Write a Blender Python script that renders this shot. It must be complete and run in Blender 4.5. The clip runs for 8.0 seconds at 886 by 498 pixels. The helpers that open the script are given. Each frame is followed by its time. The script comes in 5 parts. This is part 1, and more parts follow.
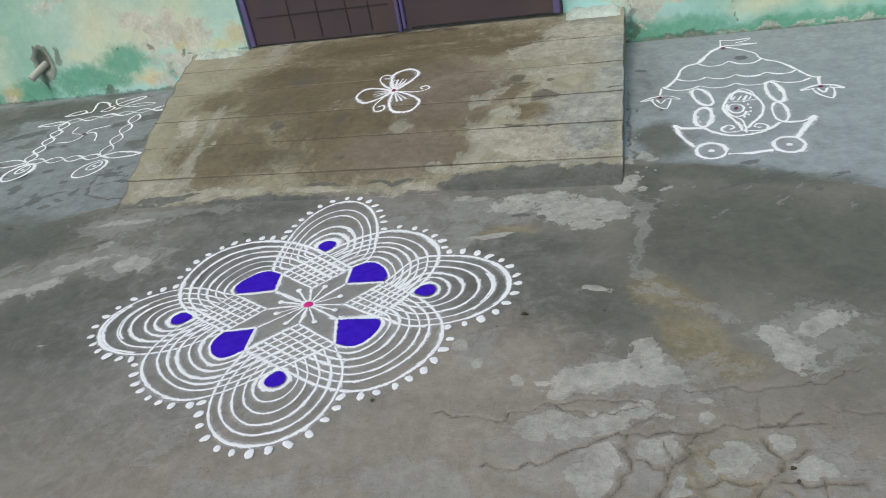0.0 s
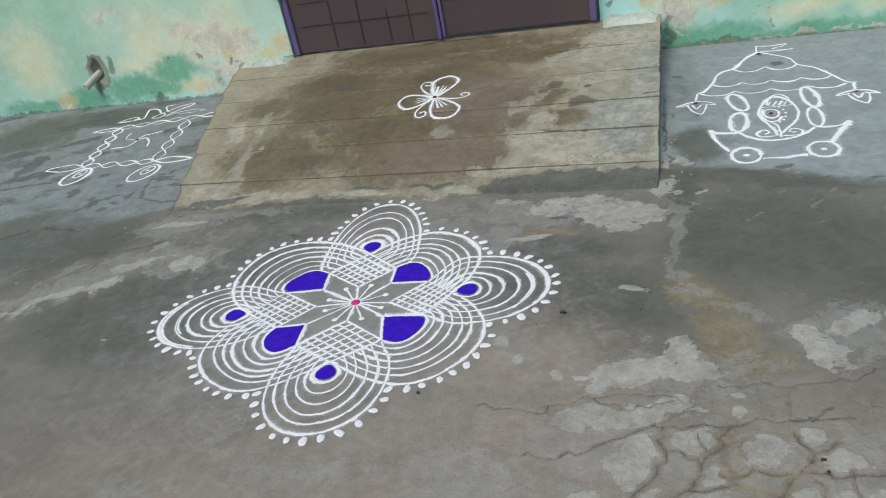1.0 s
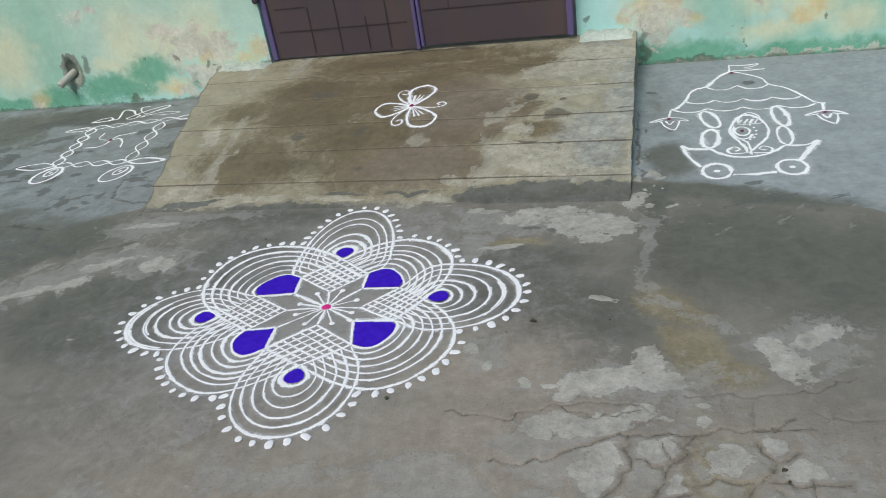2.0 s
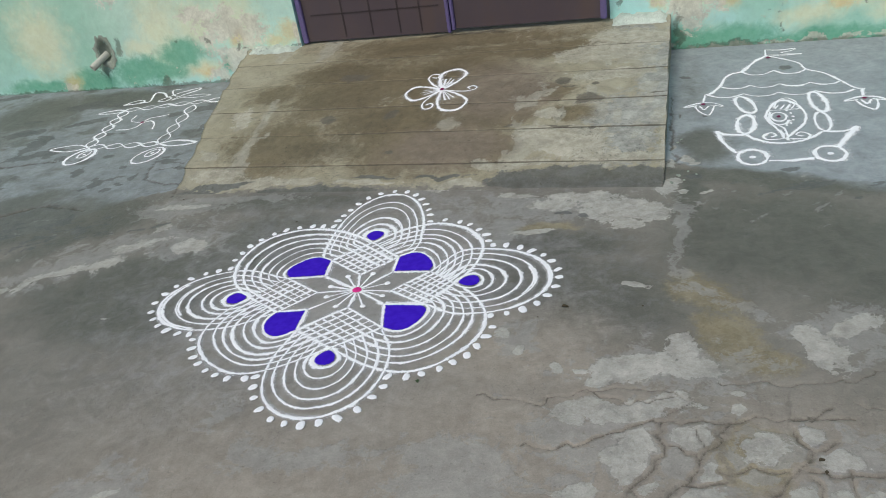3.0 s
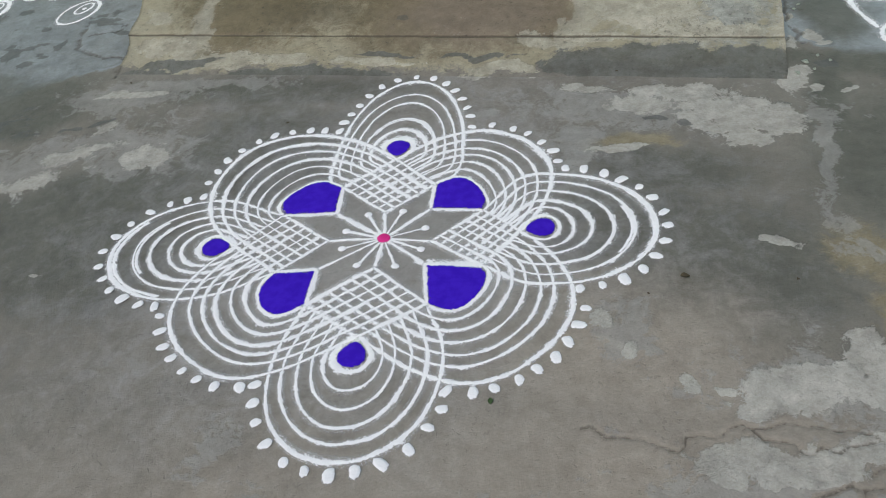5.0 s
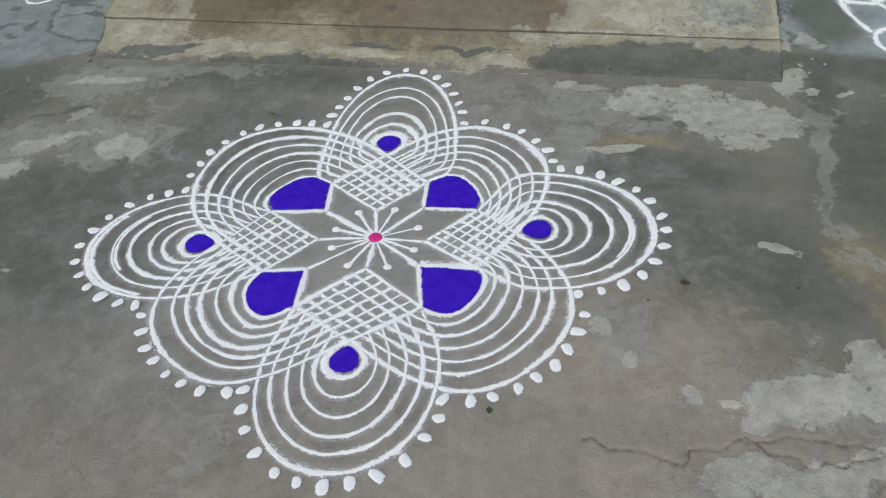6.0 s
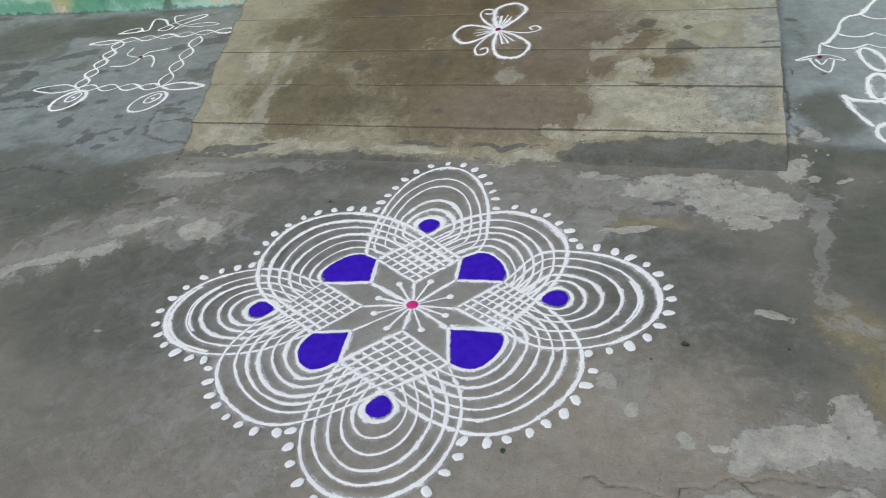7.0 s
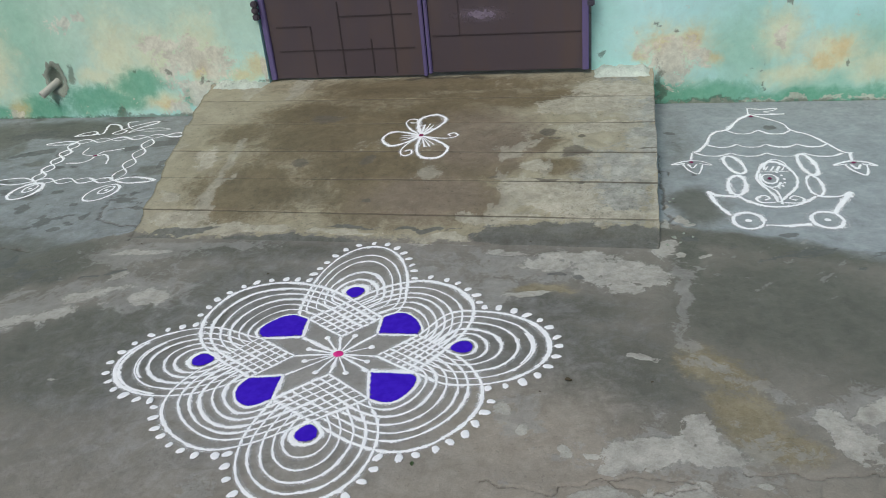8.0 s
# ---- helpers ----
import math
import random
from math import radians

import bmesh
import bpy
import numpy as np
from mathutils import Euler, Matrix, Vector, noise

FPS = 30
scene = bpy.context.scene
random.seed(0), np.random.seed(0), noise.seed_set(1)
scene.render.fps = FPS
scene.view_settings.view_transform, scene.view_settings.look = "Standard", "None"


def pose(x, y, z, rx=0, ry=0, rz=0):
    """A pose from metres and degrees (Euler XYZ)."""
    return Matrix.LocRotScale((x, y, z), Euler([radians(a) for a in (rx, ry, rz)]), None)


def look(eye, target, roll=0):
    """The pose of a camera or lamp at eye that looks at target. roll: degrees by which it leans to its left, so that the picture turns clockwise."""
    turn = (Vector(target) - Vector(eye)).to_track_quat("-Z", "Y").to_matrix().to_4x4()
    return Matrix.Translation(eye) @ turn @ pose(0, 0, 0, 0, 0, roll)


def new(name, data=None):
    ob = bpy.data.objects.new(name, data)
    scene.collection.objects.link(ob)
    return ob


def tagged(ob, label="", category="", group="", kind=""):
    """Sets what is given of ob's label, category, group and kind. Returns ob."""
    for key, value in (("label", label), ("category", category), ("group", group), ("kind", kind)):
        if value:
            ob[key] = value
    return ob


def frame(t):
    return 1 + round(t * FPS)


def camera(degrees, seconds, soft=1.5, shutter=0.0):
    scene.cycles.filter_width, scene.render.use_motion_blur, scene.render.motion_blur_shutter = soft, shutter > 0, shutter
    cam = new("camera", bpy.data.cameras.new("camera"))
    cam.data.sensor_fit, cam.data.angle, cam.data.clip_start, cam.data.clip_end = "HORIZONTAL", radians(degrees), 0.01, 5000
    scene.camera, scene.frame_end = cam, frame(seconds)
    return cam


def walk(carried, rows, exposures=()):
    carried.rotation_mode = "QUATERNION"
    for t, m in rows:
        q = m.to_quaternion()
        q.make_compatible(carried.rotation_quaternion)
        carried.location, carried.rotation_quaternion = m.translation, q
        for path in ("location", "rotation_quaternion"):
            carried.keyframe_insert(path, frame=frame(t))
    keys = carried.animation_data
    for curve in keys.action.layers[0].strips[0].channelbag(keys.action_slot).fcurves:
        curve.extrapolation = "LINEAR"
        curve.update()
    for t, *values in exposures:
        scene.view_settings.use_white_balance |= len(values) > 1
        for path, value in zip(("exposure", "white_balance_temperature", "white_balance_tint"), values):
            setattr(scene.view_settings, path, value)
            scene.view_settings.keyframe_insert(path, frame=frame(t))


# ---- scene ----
cam = camera(57.3, 8.0, 0.6)
PATH = [
    (0, (1.054, -1.931, 1.385), (0.555, -0.283, 0.368), -10.6),
    (0.2, (1.06, -1.977, 1.409), (0.492, -0.348, 0.366), -11.6),
    (0.5, (1.038, -2.013, 1.425), (0.49, -0.396, 0.383), -10.8),
    (1, (1.056, -2.032, 1.436), (0.478, -0.396, 0.441), -11.7),
    (1.5, (1.07, -2.038, 1.431), (0.527, -0.391, 0.435), -10.3),
    (1.7, (1.064, -2.039, 1.423), (0.551, -0.38, 0.429), -9.2),
    (2.8, (1.071, -2.06, 1.425), (0.513, -0.396, 0.465), -9.4),
    (3, (1.042, -2.045, 1.416), (0.466, -0.412, 0.416), -9.7),
    (3.2, (1.012, -1.997, 1.403), (0.377, -0.424, 0.342), -12.3),
    (3.5, (0.968, -1.869, 1.377), (0.411, -0.358, 0.19), -12.0),
    (3.8, (0.926, -1.723, 1.366), (0.286, -0.219, 0.205), -13.0),
    (4, (0.888, -1.62, 1.357), (0.31, -0.126, 0.159), -11.2),
    (4.2, (0.839, -1.549, 1.333), (0.259, -0.092, 0.091), -11.5),
    (5.3, (0.554, -1.291, 1.287), (0.132, 0.09, -0.098), -8.0),
    (5.5, (0.542, -1.287, 1.282), (0.142, 0.095, -0.106), -6.7),
    (6, (0.527, -1.284, 1.289), (0.133, 0.091, -0.109), -6.8),
    (6.5, (0.546, -1.306, 1.326), (0.078, 0.082, -0.035), -9.6),
    (6.8, (0.623, -1.423, 1.365), (0.045, 0.031, 0.102), -11.1),
    (7, (0.688, -1.5, 1.378), (0.11, 0.005, 0.193), -9.6),
    (7.1, (0.715, -1.568, 1.373), (0.178, -0.021, 0.224), -7.8),
    (7.2, (0.751, -1.622, 1.38), (0.213, -0.049, 0.243), -7.6),
    (7.5, (0.806, -1.759, 1.383), (0.304, -0.143, 0.319), -5.7),
    (8, (0.84, -1.881, 1.409), (0.401, -0.171, 0.468), -5.6),
]
walk(cam, [(t, look(eye, target, roll)) for t, eye, target, roll in PATH], [(0.0, 0.09, 6250, 7.2), (1.5, 0.12, 6250, 7.2), (3.5, 0.12, 6250, 7.2), (5.3, 0.02, 6250, 7.2), (6.5, 0.03, 6250, 7.2), (8.0, 0.06, 6250, 7.2)])

# ---- light ----
world = bpy.data.worlds.new("overcast_sky")
scene.world = world
world.use_nodes = True
wn = world.node_tree
sky = wn.nodes.new("ShaderNodeTexSky")
sky.sky_type, sky.sun_disc = "NISHITA", False
sky.sun_elevation, sky.sun_rotation = radians(53), radians(200)
sky.air_density, sky.dust_density, sky.ozone_density = 1.0, 4.0, 1.0
wn.links.new(sky.outputs["Color"], wn.nodes["Background"].inputs["Color"])
wn.nodes["Background"].inputs["Strength"].default_value = 0.10
sun = new("sun", bpy.data.lights.new("sun", "SUN"))
sun.data.energy, sun.data.angle, sun.data.color = 1.2, radians(22), (1.0, 0.96, 0.9)
sun.matrix_world = Matrix.Translation((0, 0, 8)) @ Euler((radians(37), 0, radians(-20))).to_matrix().to_4x4()
scene.view_settings.exposure = 0.0


# ---- small tools ----
TABLE = np.random.RandomState(7).rand(256, 256)


def vnoise(x, y, seed=0):
    """Smooth value noise in 0..1, for arrays."""
    x, y = np.asarray(x, float) + seed * 17.31, np.asarray(y, float) + seed * 9.73
    i, j = np.floor(x).astype(int), np.floor(y).astype(int)
    u, v = x - i, y - j
    u, v = u * u * (3 - 2 * u), v * v * (3 - 2 * v)
    a, b = TABLE[i % 256, j % 256], TABLE[(i + 1) % 256, j % 256]
    c, d = TABLE[i % 256, (j + 1) % 256], TABLE[(i + 1) % 256, (j + 1) % 256]
    return (a * (1 - u) + b * u) * (1 - v) + (c * (1 - u) + d * u) * v


def fbm(x, y, seed=0, octaves=4):
    total, weight, amp = 0, 0, 1.0
    for k in range(octaves):
        total = total + amp * vnoise(x * 2 ** k, y * 2 ** k, seed + 3 * k)
        weight += amp
        amp *= 0.55
    return total / weight


def blob(field, X, Y, x, y, rx, ry, turn=0.0, power=1.0):
    """Raises field to a soft ellipse whose rim is at one half."""
    c, s = math.cos(radians(turn)), math.sin(radians(turn))
    u, v = ((X - x) * c + (Y - y) * s) / rx, (-(X - x) * s + (Y - y) * c) / ry
    np.maximum(field, power * np.clip(1 - 0.5 * np.sqrt(u * u + v * v), 0, 1), out=field)


def mesh_object(name, verts, faces, material, parent=None, attrs=None, smooth=True, label=""):
    me = bpy.data.meshes.new(name)
    me.from_pydata([tuple(v) for v in verts], [], [tuple(f) for f in faces])
    for key, values in (attrs or {}).items():
        me.attributes.new(key, "FLOAT", "POINT").data.foreach_set("value", np.asarray(values, dtype=np.float32).ravel())
    if smooth:
        me.polygons.foreach_set("use_smooth", [True] * len(me.polygons))
    me.materials.append(material)
    ob = new(name, me)
    ob.parent = parent
    if label:
        tagged(ob, label)
    return ob


def part(name, bm, material, parent=None, label="", smooth=False):
    me = bpy.data.meshes.new(name)
    bm.normal_update()
    bm.to_mesh(me)
    bm.free()
    if smooth:
        me.polygons.foreach_set("use_smooth", [True] * len(me.polygons))
    me.materials.append(material)
    ob = new(name, me)
    ob.parent = parent
    if label:
        tagged(ob, label)
    return ob


def box(x0, x1, y0, y1, z0, z1, bevel=0.0, bm=None):
    bm = bm or bmesh.new()
    made = bmesh.ops.create_cube(bm, size=1, matrix=Matrix.Translation(((x0 + x1) / 2, (y0 + y1) / 2, (z0 + z1) / 2)) @ Matrix.Diagonal((x1 - x0, y1 - y0, z1 - z0, 1)))
    if bevel:
        edges = list({e for v in made["verts"] for e in v.link_edges})
        bmesh.ops.bevel(bm, geom=edges, offset=bevel, segments=2, affect="EDGES")
    return bm


def grid_faces(nx, ny):
    i, j = np.meshgrid(np.arange(nx - 1), np.arange(ny - 1), indexing="ij")
    a = (i * ny + j).ravel()
    return np.stack([a, a + ny, a + ny + 1, a + 1], 1)


# ---- materials ----
def nodes_of(name):
    m = bpy.data.materials.new(name)
    m.use_nodes = True
    return m, m.node_tree, m.node_tree.nodes["Principled BSDF"]


def node(tree, kind, **inputs):
    n = tree.nodes.new(kind)
    for key, value in inputs.items():
        n.inputs[key.replace("_", " ")].default_value = value
    return n


def noise_of(tree, scale, detail=5.0, rough=0.6, distortion=0.0, stretch=(1, 1, 1), offset=0.0):
    co = tree.nodes.new("ShaderNodeTexCoord")
    mp = tree.nodes.new("ShaderNodeMapping")
    mp.inputs["Scale"].default_value = stretch
    mp.inputs["Location"].default_value = (offset, offset * 0.7, 0)
    tree.links.new(co.outputs["Object"], mp.inputs["Vector"])
    n = node(tree, "ShaderNodeTexNoise", Scale=scale, Detail=detail, Roughness=rough, Distortion=distortion)
    tree.links.new(mp.outputs["Vector"], n.inputs["Vector"])
    return n.outputs["Fac"]


def maths(tree, op, a, b=0.0, clamp=False):
    n = tree.nodes.new("ShaderNodeMath")
    n.operation, n.use_clamp = op, clamp
    for k, v in enumerate((a, b)):
        if isinstance(v, (int, float)):
            n.inputs[k].default_value = v
        else:
            tree.links.new(v, n.inputs[k])
    return n.outputs[0]


def ranged(tree, value, low, high, to_low=0.0, to_high=1.0):
    n = tree.nodes.new("ShaderNodeMapRange")
    n.interpolation_type = "SMOOTHSTEP"
    tree.links.new(value, n.inputs["Value"])
    for key, v in (("From Min", low), ("From Max", high), ("To Min", to_low), ("To Max", to_high)):
        n.inputs[key].default_value = v
    return n.outputs["Result"]


def mixed(tree, fac, a, b):
    n = tree.nodes.new("ShaderNodeMix")
    n.data_type = "RGBA"
    for socket, v in ((n.inputs["Factor"], fac), (n.inputs["A"], a), (n.inputs["B"], b)):
        if isinstance(v, (int, float)):
            socket.default_value = v
        elif isinstance(v, tuple):
            socket.default_value = (*v, 1)
        else:
            tree.links.new(v, socket)
    return n.outputs["Result"]


def attribute(tree, name):
    n = tree.nodes.new("ShaderNodeAttribute")
    n.attribute_name = name
    return n.outputs["Fac"]


def layered(name, base, base2, layers, rough=0.75, grain=0.25, bump=0.4, coarse=2.2, pits=0.3, step=0.006, clouds=0.0):
    """Cement or plaster: a mottled base and layers (attribute, colour, colour, edge noise, edge softness, strength, roughness, relief)."""
    m, t, out = nodes_of(name)
    big, mid, fine = noise_of(t, coarse, 6, 0.65), noise_of(t, 30, 7, 0.75, offset=3.1), noise_of(t, 190, 4, 0.75, offset=1.7)
    pit = maths(t, "ADD", noise_of(t, 75, 3, 0.6, 0.3, offset=6.6), maths(t, "MULTIPLY", noise_of(t, 6, 3, 0.6, offset=9.1), 0.35))
    pit = ranged(t, pit, 0.80, 0.86)
    edge, edge2 = noise_of(t, 13, 8, 0.72, 0.7, offset=5.2), noise_of(t, 55, 6, 0.8, 0.6, offset=8.4)
    ragged = maths(t, "ADD", maths(t, "MULTIPLY", edge, 0.68), maths(t, "MULTIPLY", edge2, 0.32))
    ragged = maths(t, "MULTIPLY", maths(t, "SUBTRACT", ragged, 0.5), 2.0)
    colour = mixed(t, ranged(t, big, 0.30, 0.72), base, base2)
    cloud = noise_of(t, coarse * 4.2, 5, 0.7, 0.9, offset=12.3)
    worn = ranged(t, noise_of(t, coarse * 7.5, 8, 0.78, 1.6, stretch=(0.7, 1.5, 1), offset=15.9), 0.60, 0.67)
    inner = ranged(t, maths(t, "ADD", maths(t, "MULTIPLY", mid, 0.5), maths(t, "MULTIPLY", noise_of(t, 9, 6, 0.7, 0.5, offset=19.0), 0.5)), 0.34, 0.66)
    roughness, height = rough, maths(t, "MULTIPLY", mid, 0.35)
    for attr, c1, c2, noisy, soft, strength, lay_rough, relief in layers:
        mask = maths(t, "ADD", attribute(t, attr), maths(t, "MULTIPLY", ragged, noisy))
        mask = ranged(t, mask, 0.5 - soft, 0.5 + soft, 0.0, strength)
        colour = mixed(t, mask, colour, mixed(t, inner, c1, c2))
        n = t.nodes.new("ShaderNodeMix")
        n.data_type = "FLOAT"
        t.links.new(mask, n.inputs["Factor"])
        if isinstance(roughness, float):
            n.inputs["A"].default_value = roughness
        else:
            t.links.new(roughness, n.inputs["A"])
        n.inputs["B"].default_value = lay_rough
        roughness = n.outputs["Result"]
        height = maths(t, "ADD", height, maths(t, "MULTIPLY", mask, relief))
    shade = maths(t, "ADD", maths(t, "MULTIPLY", ranged(t, mid, 0.2, 0.8), grain * 0.55), maths(t, "MULTIPLY", ranged(t, fine, 0.25, 0.75), grain * 0.75))
    shade = maths(t, "ADD", shade, 1.0 - grain * 0.65)
    shade = maths(t, "ADD", shade, maths(t, "MULTIPLY", maths(t, "SUBTRACT", ranged(t, cloud, 0.25, 0.75), 0.5), clouds))
    shade = maths(t, "ADD", shade, maths(t, "MULTIPLY", worn, clouds * 0.45))
    shade = maths(t, "SUBTRACT", shade, maths(t, "MULTIPLY", pit, pits))
    hsv = t.nodes.new("ShaderNodeHueSaturation")
    t.links.new(colour, hsv.inputs["Color"])
    t.links.new(shade, hsv.inputs["Value"])
    t.links.new(hsv.outputs["Color"], out.inputs["Base Color"])
    if isinstance(roughness, float):
        out.inputs["Roughness"].default_value = roughness
    else:
        t.links.new(roughness, out.inputs["Roughness"])
    height = maths(t, "SUBTRACT", maths(t, "ADD", height, maths(t, "MULTIPLY", fine, 0.25)), maths(t, "MULTIPLY", pit, pits))
    b = node(t, "ShaderNodeBump", Strength=bump, Distance=step)
    t.links.new(height, b.inputs["Height"])
    t.links.new(b.outputs["Normal"], out.inputs["Normal"])
    return m


def powder(name, colour, colour2, cover=0.62, grit=260):
    """Chalk powder strewn by hand: solid along the middle, speckled towards the rim."""
    m, t, out = nodes_of(name)
    n1, n2 = noise_of(t, grit, 3, 0.7), noise_of(t, 45, 4, 0.6, offset=2.0)
    edge = attribute(t, "edge")
    speck = maths(t, "ADD", maths(t, "MULTIPLY", maths(t, "SUBTRACT", n1, 0.5), 1.4), maths(t, "MULTIPLY", maths(t, "SUBTRACT", n2, 0.5), 0.8))
    if grit > 200:
        speck = maths(t, "ADD", speck, maths(t, "MULTIPLY", maths(t, "SUBTRACT", noise_of(t, 11, 3, 0.6, offset=7.7), 0.47), 0.9))
    info = t.nodes.new("ShaderNodeObjectInfo")
    speck = maths(t, "ADD", speck, maths(t, "MULTIPLY", maths(t, "SUBTRACT", info.outputs["Random"], 0.4), 0.22 if grit > 200 else 0.05))
    core = ranged(t, maths(t, "ADD", edge, speck), cover - 0.11, cover + 0.13, 1.0, 0.0)
    n3 = noise_of(t, grit * 1.4, 2, 0.6, offset=6.0)
    halo = ranged(t, maths(t, "SUBTRACT", n3, maths(t, "MULTIPLY", edge, 0.16)), 0.33, 0.54, 0.0, 0.55)
    alpha = maths(t, "MAXIMUM", core, maths(t, "MULTIPLY", halo, ranged(t, edge, 0.8, 1.0, 1.0, 0.0)))
    t.links.new(mixed(t, ranged(t, n2, 0.35, 0.65), colour, colour2), out.inputs["Base Color"])
    out.inputs["Roughness"].default_value = 0.95
    out.inputs["Specular IOR Level"].default_value = 0.15
    t.links.new(alpha, out.inputs["Alpha"])
    b = node(t, "ShaderNodeBump", Strength=0.35, Distance=0.002)
    t.links.new(n1, b.inputs["Height"])
    t.links.new(b.outputs["Normal"], out.inputs["Normal"])
    return m


def painted_steel(name, colour, rusty, rough=0.38, dirt=0.5):
    m, t, out = nodes_of(name)
    streak = noise_of(t, 3.2, 6, 0.65, 0.4, stretch=(1.6, 1.6, 0.5))
    fine = noise_of(t, 60, 5, 0.7, offset=4.0)
    colour = mixed(t, ranged(t, streak, 0.42, 0.72, 0.0, dirt), colour, rusty)
    t.links.new(mixed(t, ranged(t, fine, 0.5, 0.9, 0.0, 0.5), colour, rusty), out.inputs["Base Color"])
    t.links.new(ranged(t, streak, 0.3, 0.7, rough, rough + 0.3), out.inputs["Roughness"])
    b = node(t, "ShaderNodeBump", Strength=0.15, Distance=0.004)
    t.links.new(maths(t, "ADD", streak, maths(t, "MULTIPLY", fine, 0.15)), b.inputs["Height"])
    t.links.new(b.outputs["Normal"], out.inputs["Normal"])
    return m


ROAD, ROAD2 = (0.172, 0.160, 0.133), (0.218, 0.205, 0.175)
PALE, PALE2 = (0.31, 0.30, 0.262), (0.47, 0.46, 0.415)
WET, WET2 = (0.090, 0.088, 0.070), (0.125, 0.122, 0.100)
ground_mat = layered("street_cement", ROAD, ROAD2, [
    ("slab", (0.262, 0.290, 0.300), (0.315, 0.348, 0.358), 0.25, 0.04, 1.0, 0.75, 0.2),
    ("wet_dark", WET, WET2, 0.3, 0.2, 0.9, 0.55, 0.0),
    ("dust", (0.50, 0.51, 0.54), (0.62, 0.63, 0.66), 1.4, 0.4, 0.20, 0.9, 0.0),
    ("warm", (0.275, 0.245, 0.20), (0.325, 0.292, 0.243), 0.3, 0.35, 1.0, 0.75, 0.0),
    ("ochre", (0.20, 0.165, 0.085), (0.29, 0.255, 0.165), 0.9, 0.16, 0.75, 0.8, 0.1),
    ("haze", (0.275, 0.272, 0.25), (0.33, 0.328, 0.305), 1.5, 0.07, 0.6, 0.85, 0.4),
    ("pale", PALE, PALE2, 0.8, 0.025, 0.92, 0.9, 1.3),
    ("spot", (0.085, 0.088, 0.085), (0.12, 0.12, 0.112), 0.8, 0.06, 0.8, 0.6, -0.3),
    ("joint", (0.165, 0.150, 0.124), (0.205, 0.190, 0.162), 1.0, 0.16, 0.60, 0.9, -0.2),
    ("crack", (0.078, 0.069, 0.056), (0.12, 0.107, 0.087), 0.7, 0.16, 0.70, 0.95, -0.1),
], rough=0.68, grain=0.22, bump=0.5, step=0.010, pits=0.14, clouds=0.26)
ramp_mat = layered("ramp_cement", (0.29, 0.266, 0.178), (0.345, 0.322, 0.235), [
    ("grey", (0.21, 0.222, 0.20), (0.41, 0.42, 0.385), 0.8, 0.10, 0.85, 0.85, 0.2),
    ("wet_dark", (0.122, 0.097, 0.052), (0.185, 0.152, 0.090), 0.70, 0.20, 0.95, 0.6, 0.0),
    ("stain", (0.092, 0.075, 0.042), (0.125, 0.103, 0.060), 0.9, 0.30, 0.6, 0.6, 0.0),
    ("rosy", (0.19, 0.155, 0.118), (0.225, 0.188, 0.145), 0.5, 0.22, 0.7, 0.7, 0.0),
    ("scab", (0.34, 0.325, 0.255), (0.43, 0.42, 0.35), 1.0, 0.10, 0.6, 0.9, 0.2),
    ("road", ROAD, ROAD2, 0.5, 0.06, 1.0, 0.7, -0.2),
    ("pale", (0.31, 0.292, 0.222), (0.46, 0.44, 0.355), 0.95, 0.05, 0.90, 0.9, 0.4),
    ("damp", WET, (0.145, 0.15, 0.138), 0.42, 0.04, 0.92, 0.55, -0.2),
    ("spot", (0.095, 0.088, 0.068), (0.135, 0.12, 0.092), 0.6, 0.08, 0.85, 0.6, -0.2),
    ("crack", (0.068, 0.058, 0.042), (0.11, 0.095, 0.068), 0.35, 0.20, 0.85, 0.95, -0.5),
], rough=0.75, grain=0.26, bump=0.55, step=0.009, clouds=0.30)
wall_mat = layered("mint_plaster", (0.40, 0.73, 0.66), (0.52, 0.82, 0.80), [
    ("sage", (0.45, 0.62, 0.48), (0.53, 0.70, 0.56), 0.3, 0.45, 0.85, 0.8, 0.0),
    ("dull", (0.30, 0.55, 0.41), (0.36, 0.60, 0.46), 0.35, 0.4, 0.8, 0.8, 0.0),
    ("cream", (0.68, 0.70, 0.47), (0.72, 0.77, 0.57), 0.45, 0.34, 0.85, 0.85, -0.1),
    ("green", (0.11, 0.37, 0.235), (0.19, 0.46, 0.31), 0.5, 0.22, 0.9, 0.8, 0.1),
    ("orange", (0.68, 0.47, 0.16), (0.74, 0.62, 0.32), 0.9, 0.36, 0.60, 0.9, -0.2),
    ("bare", (0.48, 0.45, 0.39), (0.80, 0.77, 0.66), 2.2, 0.10, 0.70, 0.95, -0.7),
    ("grime_dark", (0.06, 0.08, 0.055), (0.11, 0.13, 0.095), 1.2, 0.16, 0.65, 0.9, -0.2),
], rough=0.7, grain=0.05, bump=0.35, coarse=1.3, pits=0.05, clouds=0.14)
plain_cement = layered("old_cement", (0.30, 0.29, 0.26), (0.38, 0.37, 0.33), [], grain=0.35, bump=0.8)
dark_cement = layered("broken_mortar", (0.26, 0.30, 0.24), (0.42, 0.46, 0.39), [], grain=0.5, bump=1.0)
lime = layered("white_mortar", (0.36, 0.42, 0.36), (0.60, 0.66, 0.58), [], grain=0.5, bump=0.9)
pipe_mat = layered("pipe_cement", (0.46, 0.47, 0.40), (0.58, 0.58, 0.5), [], grain=0.3, bump=0.5)
white = powder("white_powder", (0.84, 0.85, 0.87), (0.90, 0.91, 0.92))
pale_speckled = powder("pale_speckled_enamel", (0.17, 0.14, 0.19), (0.24, 0.20, 0.25), cover=0.42, grit=70)
